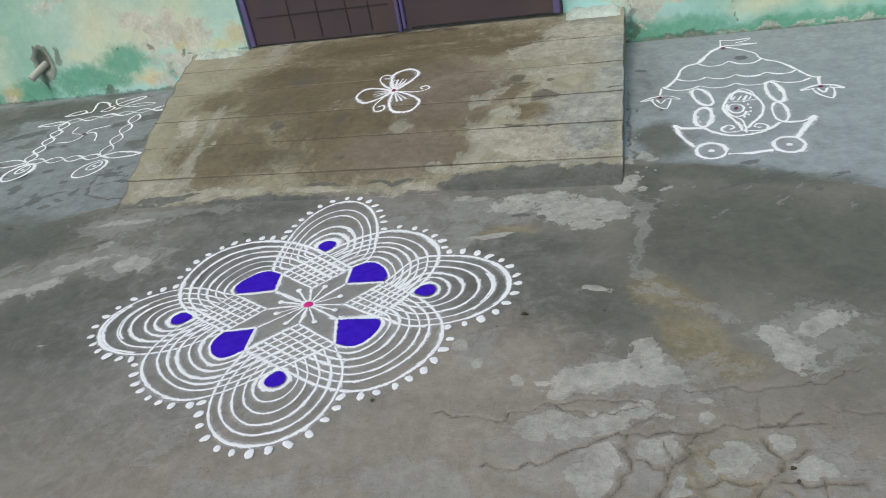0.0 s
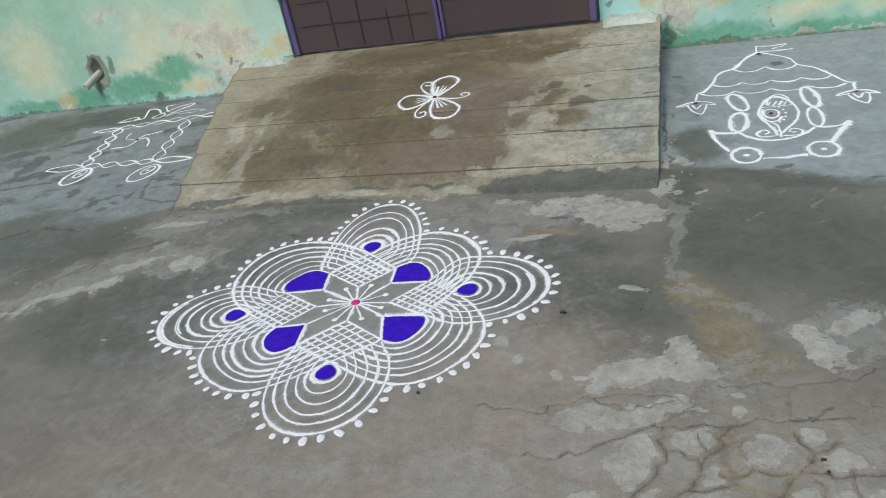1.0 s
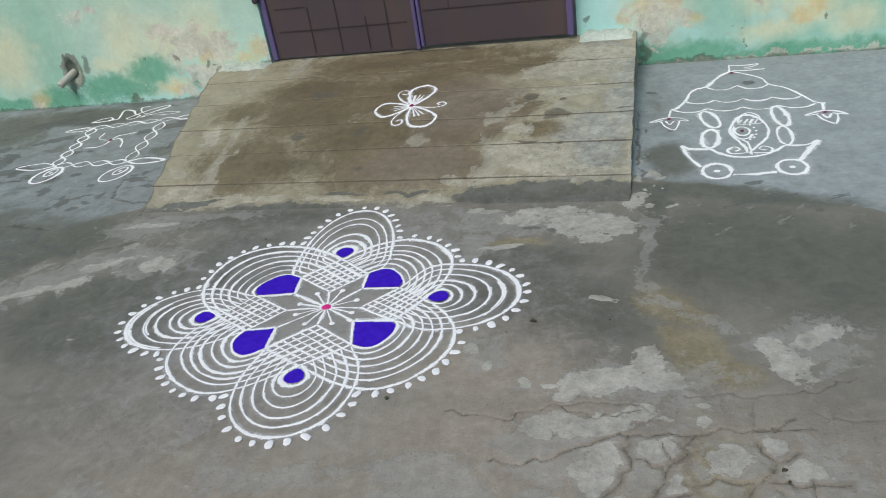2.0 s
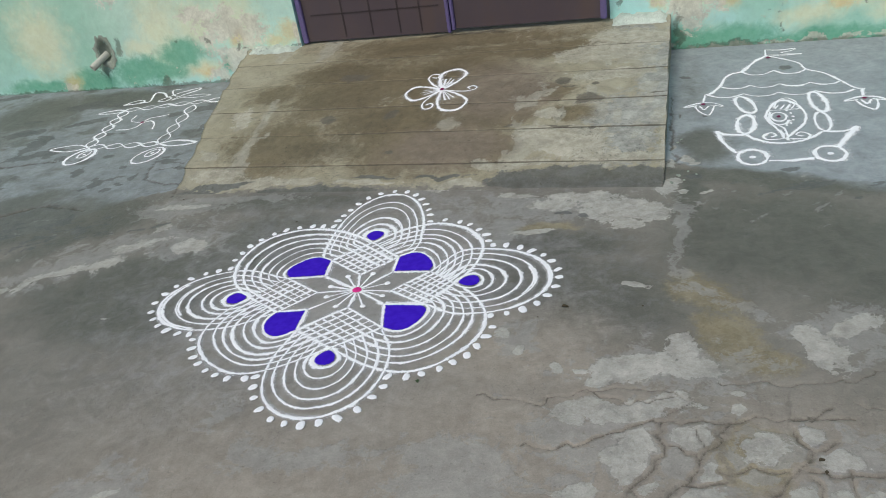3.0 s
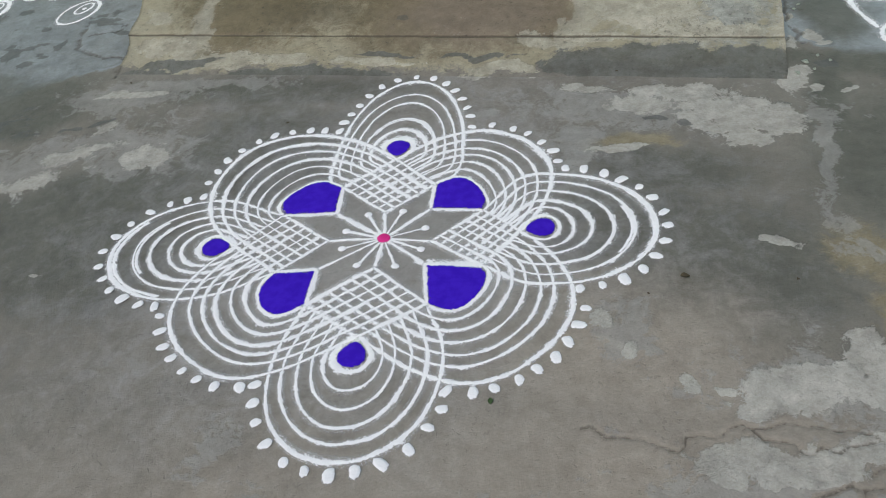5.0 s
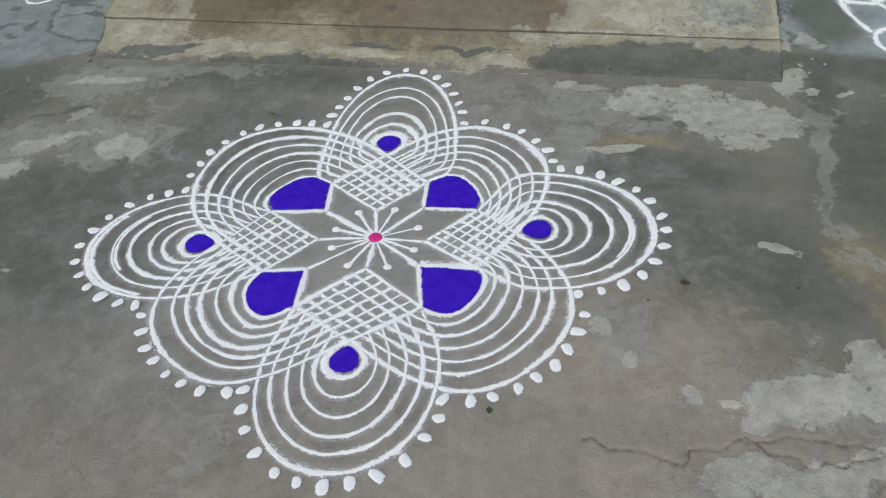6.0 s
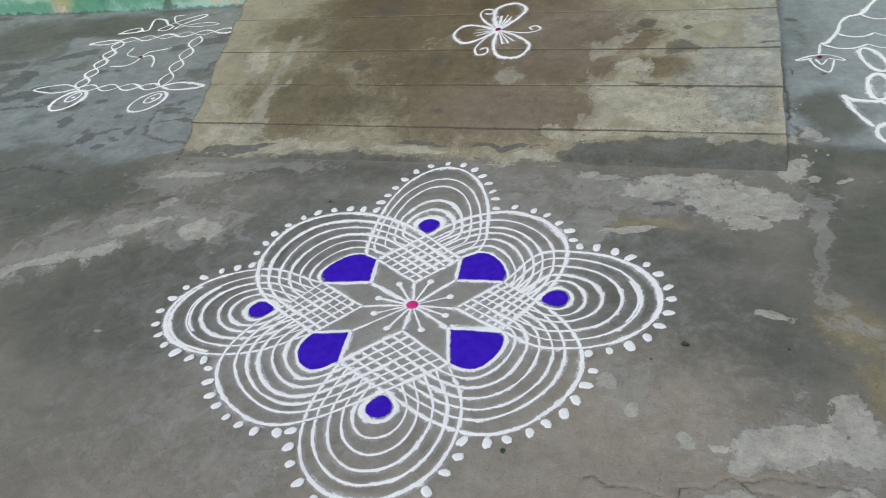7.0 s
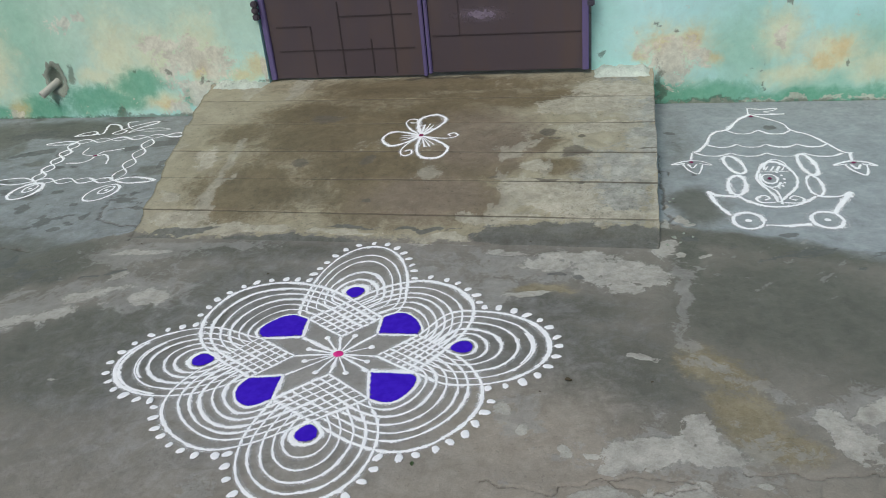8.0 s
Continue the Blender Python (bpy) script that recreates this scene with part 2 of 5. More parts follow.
blue = powder("violet_blue_powder", (0.036, 0.007, 0.45), (0.05, 0.012, 0.52), cover=0.8, grit=180)
magenta = powder("magenta_powder", (0.62, 0.03, 0.22), (0.70, 0.06, 0.30), cover=0.8)
maroon = powder("maroon_powder", (0.17, 0.022, 0.075), (0.23, 0.035, 0.10), cover=0.8)
steel = painted_steel("dark_brown_enamel", (0.074, 0.057, 0.066), (0.100, 0.066, 0.052), 0.28)
steel_line = painted_steel("dark_line_enamel", (0.040, 0.029, 0.034), (0.06, 0.04, 0.034))
purple = painted_steel("purple_enamel", (0.12, 0.097, 0.24), (0.11, 0.075, 0.10), 0.45, 0.35)
black_iron = painted_steel("dark_iron", (0.05, 0.05, 0.075), (0.09, 0.06, 0.05), 0.5)
leaf_mat = painted_steel("dry_leaf", (0.07, 0.055, 0.03), (0.05, 0.03, 0.02), 0.8)
green_leaf = painted_steel("green_leaf", (0.05, 0.09, 0.03), (0.07, 0.07, 0.03), 0.7)

# ---- plan ----
GATE_L, GATE_R, GATE_M, GATE_Y = -1.10, 0.645, -0.198, 2.24
WALL_W, WALL_E = 2.21, 2.29
RAMP_FRONT, RAMP_R, RAMP_TOP = 0.70, 0.957, 0.187
GROOVES = (0.895, 1.14, 1.37, 1.66, 1.95)


def ramp_left(y):
    return -1.13 - 0.223 * (y - 0.72)


def ramp_height(y):
    return np.interp(y, (RAMP_FRONT, 0.95, 1.4, GATE_Y), (-0.004, 0.046, 0.115, RAMP_TOP))


def ground_height(x, y):
    return max(0.0, float(ramp_height(y))) if y > RAMP_FRONT and ramp_left(y) < x < RAMP_R else 0.0


# ---- ground ----
def spaced(*runs):
    """Grid lines: runs of (start, end, step)."""
    return np.unique(np.round(np.concatenate([np.arange(a, b, s) for a, b, s in runs]), 4))


def crack_field(X, Y, field, points, width, seed):
    """A crack that wanders along the points."""
    rnd = np.random.RandomState(seed)
    line = []
    for (ax, ay), (bx, by) in zip(points, points[1:]):
        n = max(2, int(math.hypot(bx - ax, by - ay) / 0.018))
        for k in range(n):
            f = k / n
            line.append((ax + (bx - ax) * f + rnd.normal(0, 0.0055), ay + (by - ay) * f + rnd.normal(0, 0.0055)))
    line.append(points[-1])
    for (ax, ay), (bx, by) in zip(line, line[1:]):
        w = max(0.0036, width * rnd.uniform(0.3, 1.2))
        near = (np.abs(X - (ax + bx) / 2) < 0.05) & (np.abs(Y - (ay + by) / 2) < 0.05)
        px, py = X[near], Y[near]
        f = np.clip(((px - ax) * (bx - ax) + (py - ay) * (by - ay)) / ((bx - ax) ** 2 + (by - ay) ** 2 + 1e-9), 0, 1)
        d = np.hypot(px - ax - f * (bx - ax), py - ay - f * (by - ay))
        field[near] = np.maximum(field[near], np.clip(1 - 0.5 * d / w, 0, 1))


def build_ground():
    xs = spaced((-400, -60, 85), (-60, -8, 13), (-8, -3.2, 0.3), (-3.2, -1.6, 0.013), (-1.6, 0.45, 0.009), (0.45, 1.62, 0.0055), (1.62, 2.6, 0.013), (2.6, 8, 0.3), (8, 60, 13), (60, 401, 85))
    ys = spaced((-400, -60, 85), (-60, -6, 9), (-6, -1.5, 0.15), (-1.5, -1.0, 0.02), (-1.0, -0.28, 0.0055), (-0.28, 1.0, 0.009), (1.0, 2.32, 0.013), (2.32, 8, 0.5), (8, 60, 13), (60, 401, 85))
    X0, Y0 = np.meshgrid(xs, ys, indexing="ij")
    X = X0 + 0.10 * (fbm(X0 * 4, Y0 * 4, 1) - 0.5) + 0.05 * (fbm(X0 * 14, Y0 * 14, 2) - 0.5)
    Y = Y0 + 0.10 * (fbm(X0 * 4, Y0 * 4, 5) - 0.5) + 0.05 * (fbm(X0 * 14, Y0 * 14, 6) - 0.5)
    F = {k: np.zeros_like(X) for k in ("slab", "wet_dark", "dust", "warm", "ochre", "haze", "pale", "spot", "joint", "crack")}
    blob(F["dust"], X, Y, -0.02, 0.02, 0.62, 0.58)
    # grey slabs on both sides of the ramp
    left = np.clip(0.5 + (Y - np.maximum(0.79 + 0.80 * (X + 1.15), 0.22)) * 3.0, 0, 1) * (X < -0.9)
    right = np.clip(0.5 + (Y - np.maximum(0.90 - 0.40 * (X - 1.05), 0.55)) * 3.0, 0, 1) * (X > 0.5)
    F["slab"] = np.maximum(left, right)
    for x, y, rx, ry, a in ((1.32, 0.36, 0.34, 0.30, -12), (1.75, 0.25, 0.45, 0.32, 0), (1.12, 1.06, 0.11, 0.17, 12), (1.30, 0.76, 0.42, 0.07, -14), (1.05, 0.62, 0.05, 0.25, 0),
                            (0.55, 0.12, 0.22, 0.16, 0), (-1.45, 0.48, 0.30, 0.12, 35), (-0.5, 0.62, 0.42, 0.08, 0), (-0.45, 0.30, 0.24, 0.25, 0), (0.78, -0.02, 0.26, 0.24, 0), (-0.85, 0.05, 0.38, 0.2, 15), (-1.35, 0.35, 0.3, 0.08, 42), (-1.75, 0.45, 0.4, 0.2, 30), (-2.75, 1.8, 0.35, 0.35, 0), (-2.25, 2.0, 0.45, 0.16, 0), (-2.0, 0.55, 0.4, 0.14, 38), (-0.85, -0.10, 0.42, 0.24, 0), (0.62, 0.30, 0.22, 0.10, 0)):
        blob(F["wet_dark"], X, Y, x, y, rx, ry, a)
    # right slab: a darker band along the ramp and a fainter dark patch
    blob(F["wet_dark"], X, Y, 1.06, 1.65, 0.16, 0.7, 0, 0.52)
    blob(F["wet_dark"], X, Y, 1.45, 1.75, 0.25, 0.3, 20, 0.40)
    for x, y, rx, ry, a in ((0.3, -0.95, 0.9, 0.35, 0), (1.25, -0.75, 0.4, 0.35, 0), (0.68, -0.68, 0.5, 0.35, 0), (0.62, -0.3, 0.25, 0.2, 0)):
        blob(F["warm"], X, Y, x, y, rx, ry, a)
    for x, y, rx, ry, a in ((1.14, -0.22, 0.085, 0.13, 10), (1.10, 0.04, 0.07, 0.13, 35), (0.56, 0.41, 0.10, 0.030, 8), (1.22, -0.28, 0.10, 0.06, 0), (1.20, -0.62, 0.11, 0.11, 0)):
        blob(F["ochre"], X, Y, x, y, rx, ry, a)
    # thin grey films of cement
    for x, y, rx, ry, a in ((1.0, -0.33, 0.22, 0.09, 0), (0.95, -0.62, 0.30, 0.14, 0), (1.33, -0.62, 0.16, 0.12, 0), (0.60, -0.22, 0.06, 0.08, 15), (1.46, -0.14, 0.13, 0.10, 10),
                            (0.62, 0.57, 0.36, 0.09, 0), (0.42, 0.42, 0.07, 0.10, 0), (1.02, 0.42, 0.025, 0.20, 4), (-1.22, 0.16, 0.36, 0.10, 40), (-0.80, 0.30, 0.16, 0.10, 0), (-1.02, 0.58, 0.22, 0.08, 8), (-1.02, 0.34, 0.20, 0.08, 25)):
        blob(F["haze"], X, Y, x, y, rx, ry, a)
    for x, y, rx, ry, a in ((-0.36, -0.93, 0.12, 0.1, 0), (0.50, -0.76, 0.18, 0.12, 0), (-0.17, -0.62, 0.05, 0.08, 0), (-0.8, 0.66, 0.30, 0.04, 0), (0.10, -0.75, 0.2, 0.05, 8)):
        blob(F["haze"], X, Y, x, y, rx, ry, a, 0.95)
    for x, y, rx, ry, a in ((1.03, 0.17, 0.035, 0.14, 12), (1.10, 0.06, 0.035, 0.09, 40), (1.17, -0.03, 0.035, 0.09, 50), (1.23, -0.08, 0.03, 0.06, 50)):
        blob(F["haze"], X, Y, x, y, rx, ry, a, 0.72)
    streak = np.clip((fbm((X0 + Y0) * 7, (X0 - Y0) * 42, 61) - 0.57) * 7, 0, 1) * np.clip(1.3 - np.hypot((X - 1.5) / 0.5, (Y - 0.62) / 0.2), 0, 1)
    F["haze"] = np.maximum(F["haze"], 0.5 * np.clip(streak * 1.5, 0, 1))
    scrape = np.clip((fbm((X0 + 0.35 * Y0) * 6, (Y0 - 0.35 * X0) * 46, 64) - 0.54) * 8, 0, 1)
    near_edge = np.maximum(np.clip(1.2 - np.hypot((X - 1.45) / 0.45, (Y - 0.70) / 0.13), 0, 1), np.clip(1.2 - np.hypot((X + 1.55) / 0.5, (Y - 0.38) / 0.25), 0, 1))
    F["spot"] = np.maximum(F["spot"], 0.85 * scrape * near_edge)
    speck = np.clip((fbm(X0 * 24, Y0 * 24, 66) - 0.60) * 9, 0, 1)
    F["haze"] = np.maximum(F["haze"], 0.8 * speck * np.clip(1.2 - np.hypot((X + 1.5) / 0.5, (Y - 0.36) / 0.3), 0, 1))
    # scabs of pale cement: among the cracks, then along the foot of the ramp
    for x, y, rx, ry, a in ((0.90, -0.335, 0.115, 0.062, 6), (1.03, -0.33, 0.09, 0.050, 0), (1.00, -0.24, 0.055, 0.055, 30), (0.80, -0.385, 0.030, 0.022, 20), (0.77, -0.336, 0.018, 0.014, 0), (0.72, -0.33, 0.016, 0.022, 0),
                            (0.86, -0.495, 0.150, 0.042, 4), (1.00, -0.455, 0.065, 0.020, 8), (0.75, -0.52, 0.035, 0.045, 40), (1.13, -0.402, 0.020, 0.012, 0), (1.13, -0.48, 0.016, 0.018, 0), (0.62, -0.27, 0.015, 0.03, 0),
                            (1.40, -0.20, 0.055, 0.090, 20), (1.50, -0.11, 0.08, 0.035, 25), (0.915, 0.085, 0.045, 0.016, -8), (0.555, -0.19, 0.02, 0.03, 0)):
        blob(F["pale"], X, Y, x, y, rx, ry, a)
    for x, y, rx, ry, a in ((0.925, -0.615, 0.060, 0.055, 0), (0.92, -0.715, 0.045, 0.060, 10), (1.06, -0.575, 0.065, 0.040, 0), (1.10, -0.685, 0.040, 0.035, 0), (0.925, -0.815, 0.045, 0.045, 0), (1.075, -0.755, 0.045, 0.030, 10),
                            (1.225, -0.590, 0.060, 0.045, -10), (1.315, -0.535, 0.035, 0.045, 0), (1.36, -0.605, 0.045, 0.040, 20), (1.292, -0.705, 0.032, 0.028, 0), (1.346, -0.712, 0.030, 0.030, 0), (1.41, -0.702, 0.022, 0.028, 0), (1.46, -0.715, 0.03, 0.03, 0), (1.32, -0.79, 0.045, 0.035, 40), (0.80, -0.805, 0.035, 0.02, 0), (0.85, -0.665, 0.03, 0.03, 0)):
        blob(F["pale"], X, Y, x, y, rx, ry, a, 1.05)
    for x, y, rx, ry, a in ((0.80, 0.555, 0.14, 0.095, 0), (0.83, 0.44, 0.05, 0.050, 0), (0.66, 0.655, 0.16, 0.040, 0), (0.92, 0.52, 0.06, 0.080, 0), (0.57, 0.575, 0.09, 0.045, 0), (0.53, 0.38, 0.07, 0.016, 8), (0.97, 0.70, 0.030, 0.080, 0), (0.40, 0.66, 0.07, 0.025, 0), (0.12, 0.735, 0.12, 0.022, 0), (0.25, 0.74, 0.035, 0.035, 0),
                            (-0.62, 0.752, 0.16, 0.022, 0), (-0.80, 0.285, 0.085, 0.060, -5), (-1.02, 0.60, 0.13, 0.020, 10)):
        blob(F["pale"], X, Y, x, y, rx, ry, a, 0.97)
    for x, y, rx, ry, a in ((1.05, 0.94, 0.050, 0.022, -30), (0.985, 0.77, 0.035, 0.045, 0), (0.99, 0.90, 0.025, 0.040, 0), (1.10, 0.675, 0.025, 0.016, 20), (1.0, 1.03, 0.02, 0.035, 0), (1.09, 0.91, 0.03, 0.014, 0), (1.03, 0.67, 0.03, 0.03, 0)):
        blob(F["pale"], X, Y, x, y, rx, ry, a, 0.80)
    for x, y, rx, ry, a in ((-1.14, 0.15, 0.20, 0.045, 36), (-1.30, 0.03, 0.18, 0.040, 40), (-1.05, 0.30, 0.14, 0.035, 25), (-1.45, -0.10, 0.2, 0.025, 44), (-0.36, -0.95, 0.05, 0.03, 30), (-1.02, 0.42, 0.05, 0.02, 20), (-0.87, -0.20, 0.03, 0.008, 0)):
        blob(F["pale"], X, Y, x, y, rx * 1.1, ry * 1.35, a, 0.74)
    for x, y, rx, ry, a in ((-1.53, 0.77, 0.035, 0.03, 30), (-1.82, 0.97, 0.03, 0.05, 0), (-1.62, 1.02, 0.022, 0.02, 0), (-1.77, 1.14, 0.03, 0.022, 20), (-2.45, 1.90, 0.14, 0.07, 10), (-2.28, 1.62, 0.12, 0.04, 30),
                            (-2.1, 1.60, 0.05, 0.03, 0), (-1.72, 1.70, 0.07, 0.05, 0), (-1.70, 0.62, 0.03, 0.02, 0), (-1.40, 1.55, 0.025, 0.14, -14)):
        blob(F["spot"], X, Y, x, y, rx, ry, a)
    for x, y, rx, ry, a in ((1.40, 2.10, 0.02, 0.018, 0), (1.48, 1.93, 0.035, 0.025, 0),
                            (1.02, 1.85, 0.025, 0.02, 0), (1.42, 0.83, 0.045, 0.022, 10), (1.07, 0.80, 0.03, 0.02, 0), (-1.05, 0.45, 0.05, 0.012, 20), (-1.12, 0.40, 0.04, 0.010, 30), (-1.48, 0.90, 0.022, 0.03, 0), (0.62, 0.52, 0.03, 0.012, 0), (0.69, 0.50, 0.02, 0.018, 0), (1.10, 1.35, 0.012, 0.012, 0), (-2.6, 1.5, 0.12, 0.05, 20), (-2.75, 1.2, 0.1, 0.06, 0)):
        blob(F["spot"], X, Y, x, y, rx, ry, a)
    rough = np.clip((0.30 - np.hypot((X + 1.60) / 2.2, (Y - 0.40) / 1.3)) * 3, 0, 1) * np.clip((fbm(X0 * 22, Y0 * 22, 9) - 0.42) * 5, 0, 1)
    F["spot"] = np.maximum(F["spot"], 0.9 * rough)
    F["spot"] = np.maximum(F["spot"], 0.64 * (F["slab"] > 0.55) * (X < 0) * np.clip((fbm(X0 * 5, Y0 * 9, 19) - 0.56) * 6, 0, 1))
    # streaks, then an even tone: the left slab's sloping shade painted as darker colour
    smear = np.clip((fbm(X0 * 3.5 + Y0, Y0 * 5, 71) - 0.36) * 2.2, 0, 0.6) * (F["slab"] > 0.55) * (X < 0)
    F["wet_dark"] = np.maximum(F["wet_dark"], smear)
    F["wet_dark"] = np.maximum(F["wet_dark"], 0.46 * (F["slab"] > 0.55) * (X < 0))
    C, J = F["crack"], F["joint"]
    # long cracks, then the net between them: width of the crack, of the worn groove round it, and its course
    across = (
        (0.0032, 0.0, [(0.50, -0.472), (0.571, -0.48), (0.636, -0.484), (0.677, -0.496), (0.729, -0.451), (0.787, -0.430), (0.836, -0.440), (0.894, -0.468), (0.956, -0.461), (1.015, -0.432)]),
        (0.0032, 0.0, [(0.787, -0.430), (0.851, -0.409), (0.899, -0.404), (0.94, -0.409), (1.011, -0.423), (1.06, -0.45), (1.0, -0.50)]),
        (0.0034, 0.008, [(0.66, -0.64), (0.748, -0.640), (0.785, -0.626), (0.83, -0.605), (0.874, -0.575), (0.927, -0.540), (0.987, -0.531), (1.07, -0.523), (1.143, -0.519), (1.203, -0.493), (1.274, -0.490), (1.328, -0.485), (1.373, -0.446)]),
        (0.0034, 0.0, [(1.11, -0.373), (1.231, -0.365), (1.290, -0.366), (1.351, -0.352), (1.427, -0.345), (1.48, -0.31), (1.54, -0.28)]),
        (0.0032, 0.0, [(1.423, -0.419), (1.452, -0.431), (1.519, -0.441), (1.6, -0.44)]),
        (0.0030, 0.006, [(1.28, -0.492), (1.34, -0.484), (1.42, -0.478)]))
    net = (
        (0.0046, 0.014, [(0.985, -0.533), (0.989, -0.600), (0.973, -0.681), (0.928, -0.751), (0.901, -0.789)]),
        (0.0040, 0.008, [(0.987, -0.605), (1.031, -0.607), (1.072, -0.644)]),
        (0.0048, 0.018, [(1.142, -0.523), (1.117, -0.586), (1.079, -0.644), (1.056, -0.694), (1.021, -0.747), (0.973, -0.792), (0.960, -0.853), (0.945, -0.93)]),
        (0.0040, 0.009, [(0.928, -0.751), (0.973, -0.792)]),
        (0.0034, 0.008, [(1.035, -0.728), (1.076, -0.720), (1.130, -0.705)]),
        (0.0052, 0.014, [(1.356, -0.558), (1.318, -0.598), (1.288, -0.640), (1.253, -0.692), (1.210, -0.757), (1.169, -0.791), (1.152, -0.83), (1.146, -0.92)]),
        (0.0034, 0.012, [(1.111, -0.672), (1.187, -0.666), (1.287, -0.655), (1.374, -0.655), (1.46, -0.65)]))
    fringe = (
        (0.0, 0.014, [(1.142, -0.527), (1.116, -0.602), (1.127, -0.650), (1.138, -0.697)]),
        (0.0034, 0.009, [(1.269, -0.530), (1.299, -0.564), (1.322, -0.593)]),
        (0.0, 0.016, [(0.876, -0.852), (0.913, -0.857), (0.960, -0.853), (1.032, -0.850)]),
        (0.0, 0.008, [(1.290, -0.373), (1.283, -0.476), (1.270, -0.530)]),
        (0.0034, 0.010, [(1.302, -0.662), (1.318, -0.705), (1.322, -0.76)]),
        (0.0034, 0.009, [(1.385, -0.658), (1.382, -0.741)]),
        (0.0, 0.010, [(1.250, -0.745), (1.269, -0.790), (1.33, -0.745), (1.45, -0.75)]),
        (0.0030, 0.0, [(1.06, -0.545), (1.075, -0.575), (1.082, -0.60)]))
    for k, (w, soft, line) in enumerate(across + net + fringe):
        if w:
            crack_field(X0, Y0, C, line, w, k)
        if soft:
            crack_field(X0, Y0, J, line, soft, k)
    for key in ("pale", "haze"):
        F[key] *= 1 - 0.65 * np.clip(J * 1.7 - 0.35, 0, 1)
    J *= 0.70
    for k, (w, line) in enumerate((
            (0.015, [(-2.9, 0.92), (-2.35, 1.06), (-2.05, 1.12), (-1.85, 1.13)]),
            (0.012, [(-1.45, 1.06), (-1.40, 0.90), (-1.28, 0.83), (-1.17, 0.83)]),
            (0.011, [(-1.40, 0.97), (-1.28, 1.02)]),
            (0.013, [(-2.1, 0.45), (-1.75, 0.62), (-1.5, 0.58)]),
            (0.012, [(1.015, 0.90), (0.997, 0.981), (0.978, 1.055), (0.988, 1.159), (0.973, 1.291), (0.972, 1.42)]),
            (0.008, [(0.970, 1.409), (1.009, 1.427), (1.009, 1.355)]),
            (0.006, [(0.972, 1.42), (0.972, 1.62)]),
            (0.007, [(0.98, 1.12), (1.03, 1.10)]),
            (0.007, [(1.0, 0.88), (1.06, 0.84)]),
            (0.014, [(-1.13, 0.70), (-1.20, 1.0), (-1.30, 1.4)]))):
        crack_field(X0, Y0, C, line, w, 40 + k)
    C *= 0.68
    Z = -0.006 * np.clip(C * 3.2 - 1.1, 0, 1) - 0.0006 * fbm(X0 * 9, Y0 * 9, 11)
    verts = np.stack([X0.ravel(), Y0.ravel(), Z.ravel()], 1)
    ob = mesh_object("ground", verts, grid_faces(len(xs), len(ys)), ground_mat, attrs=F)
    tagged(ob, "worn grey-brown cement street with pale patches, damp stains and cracks", "ground", kind="structure")


build_ground()


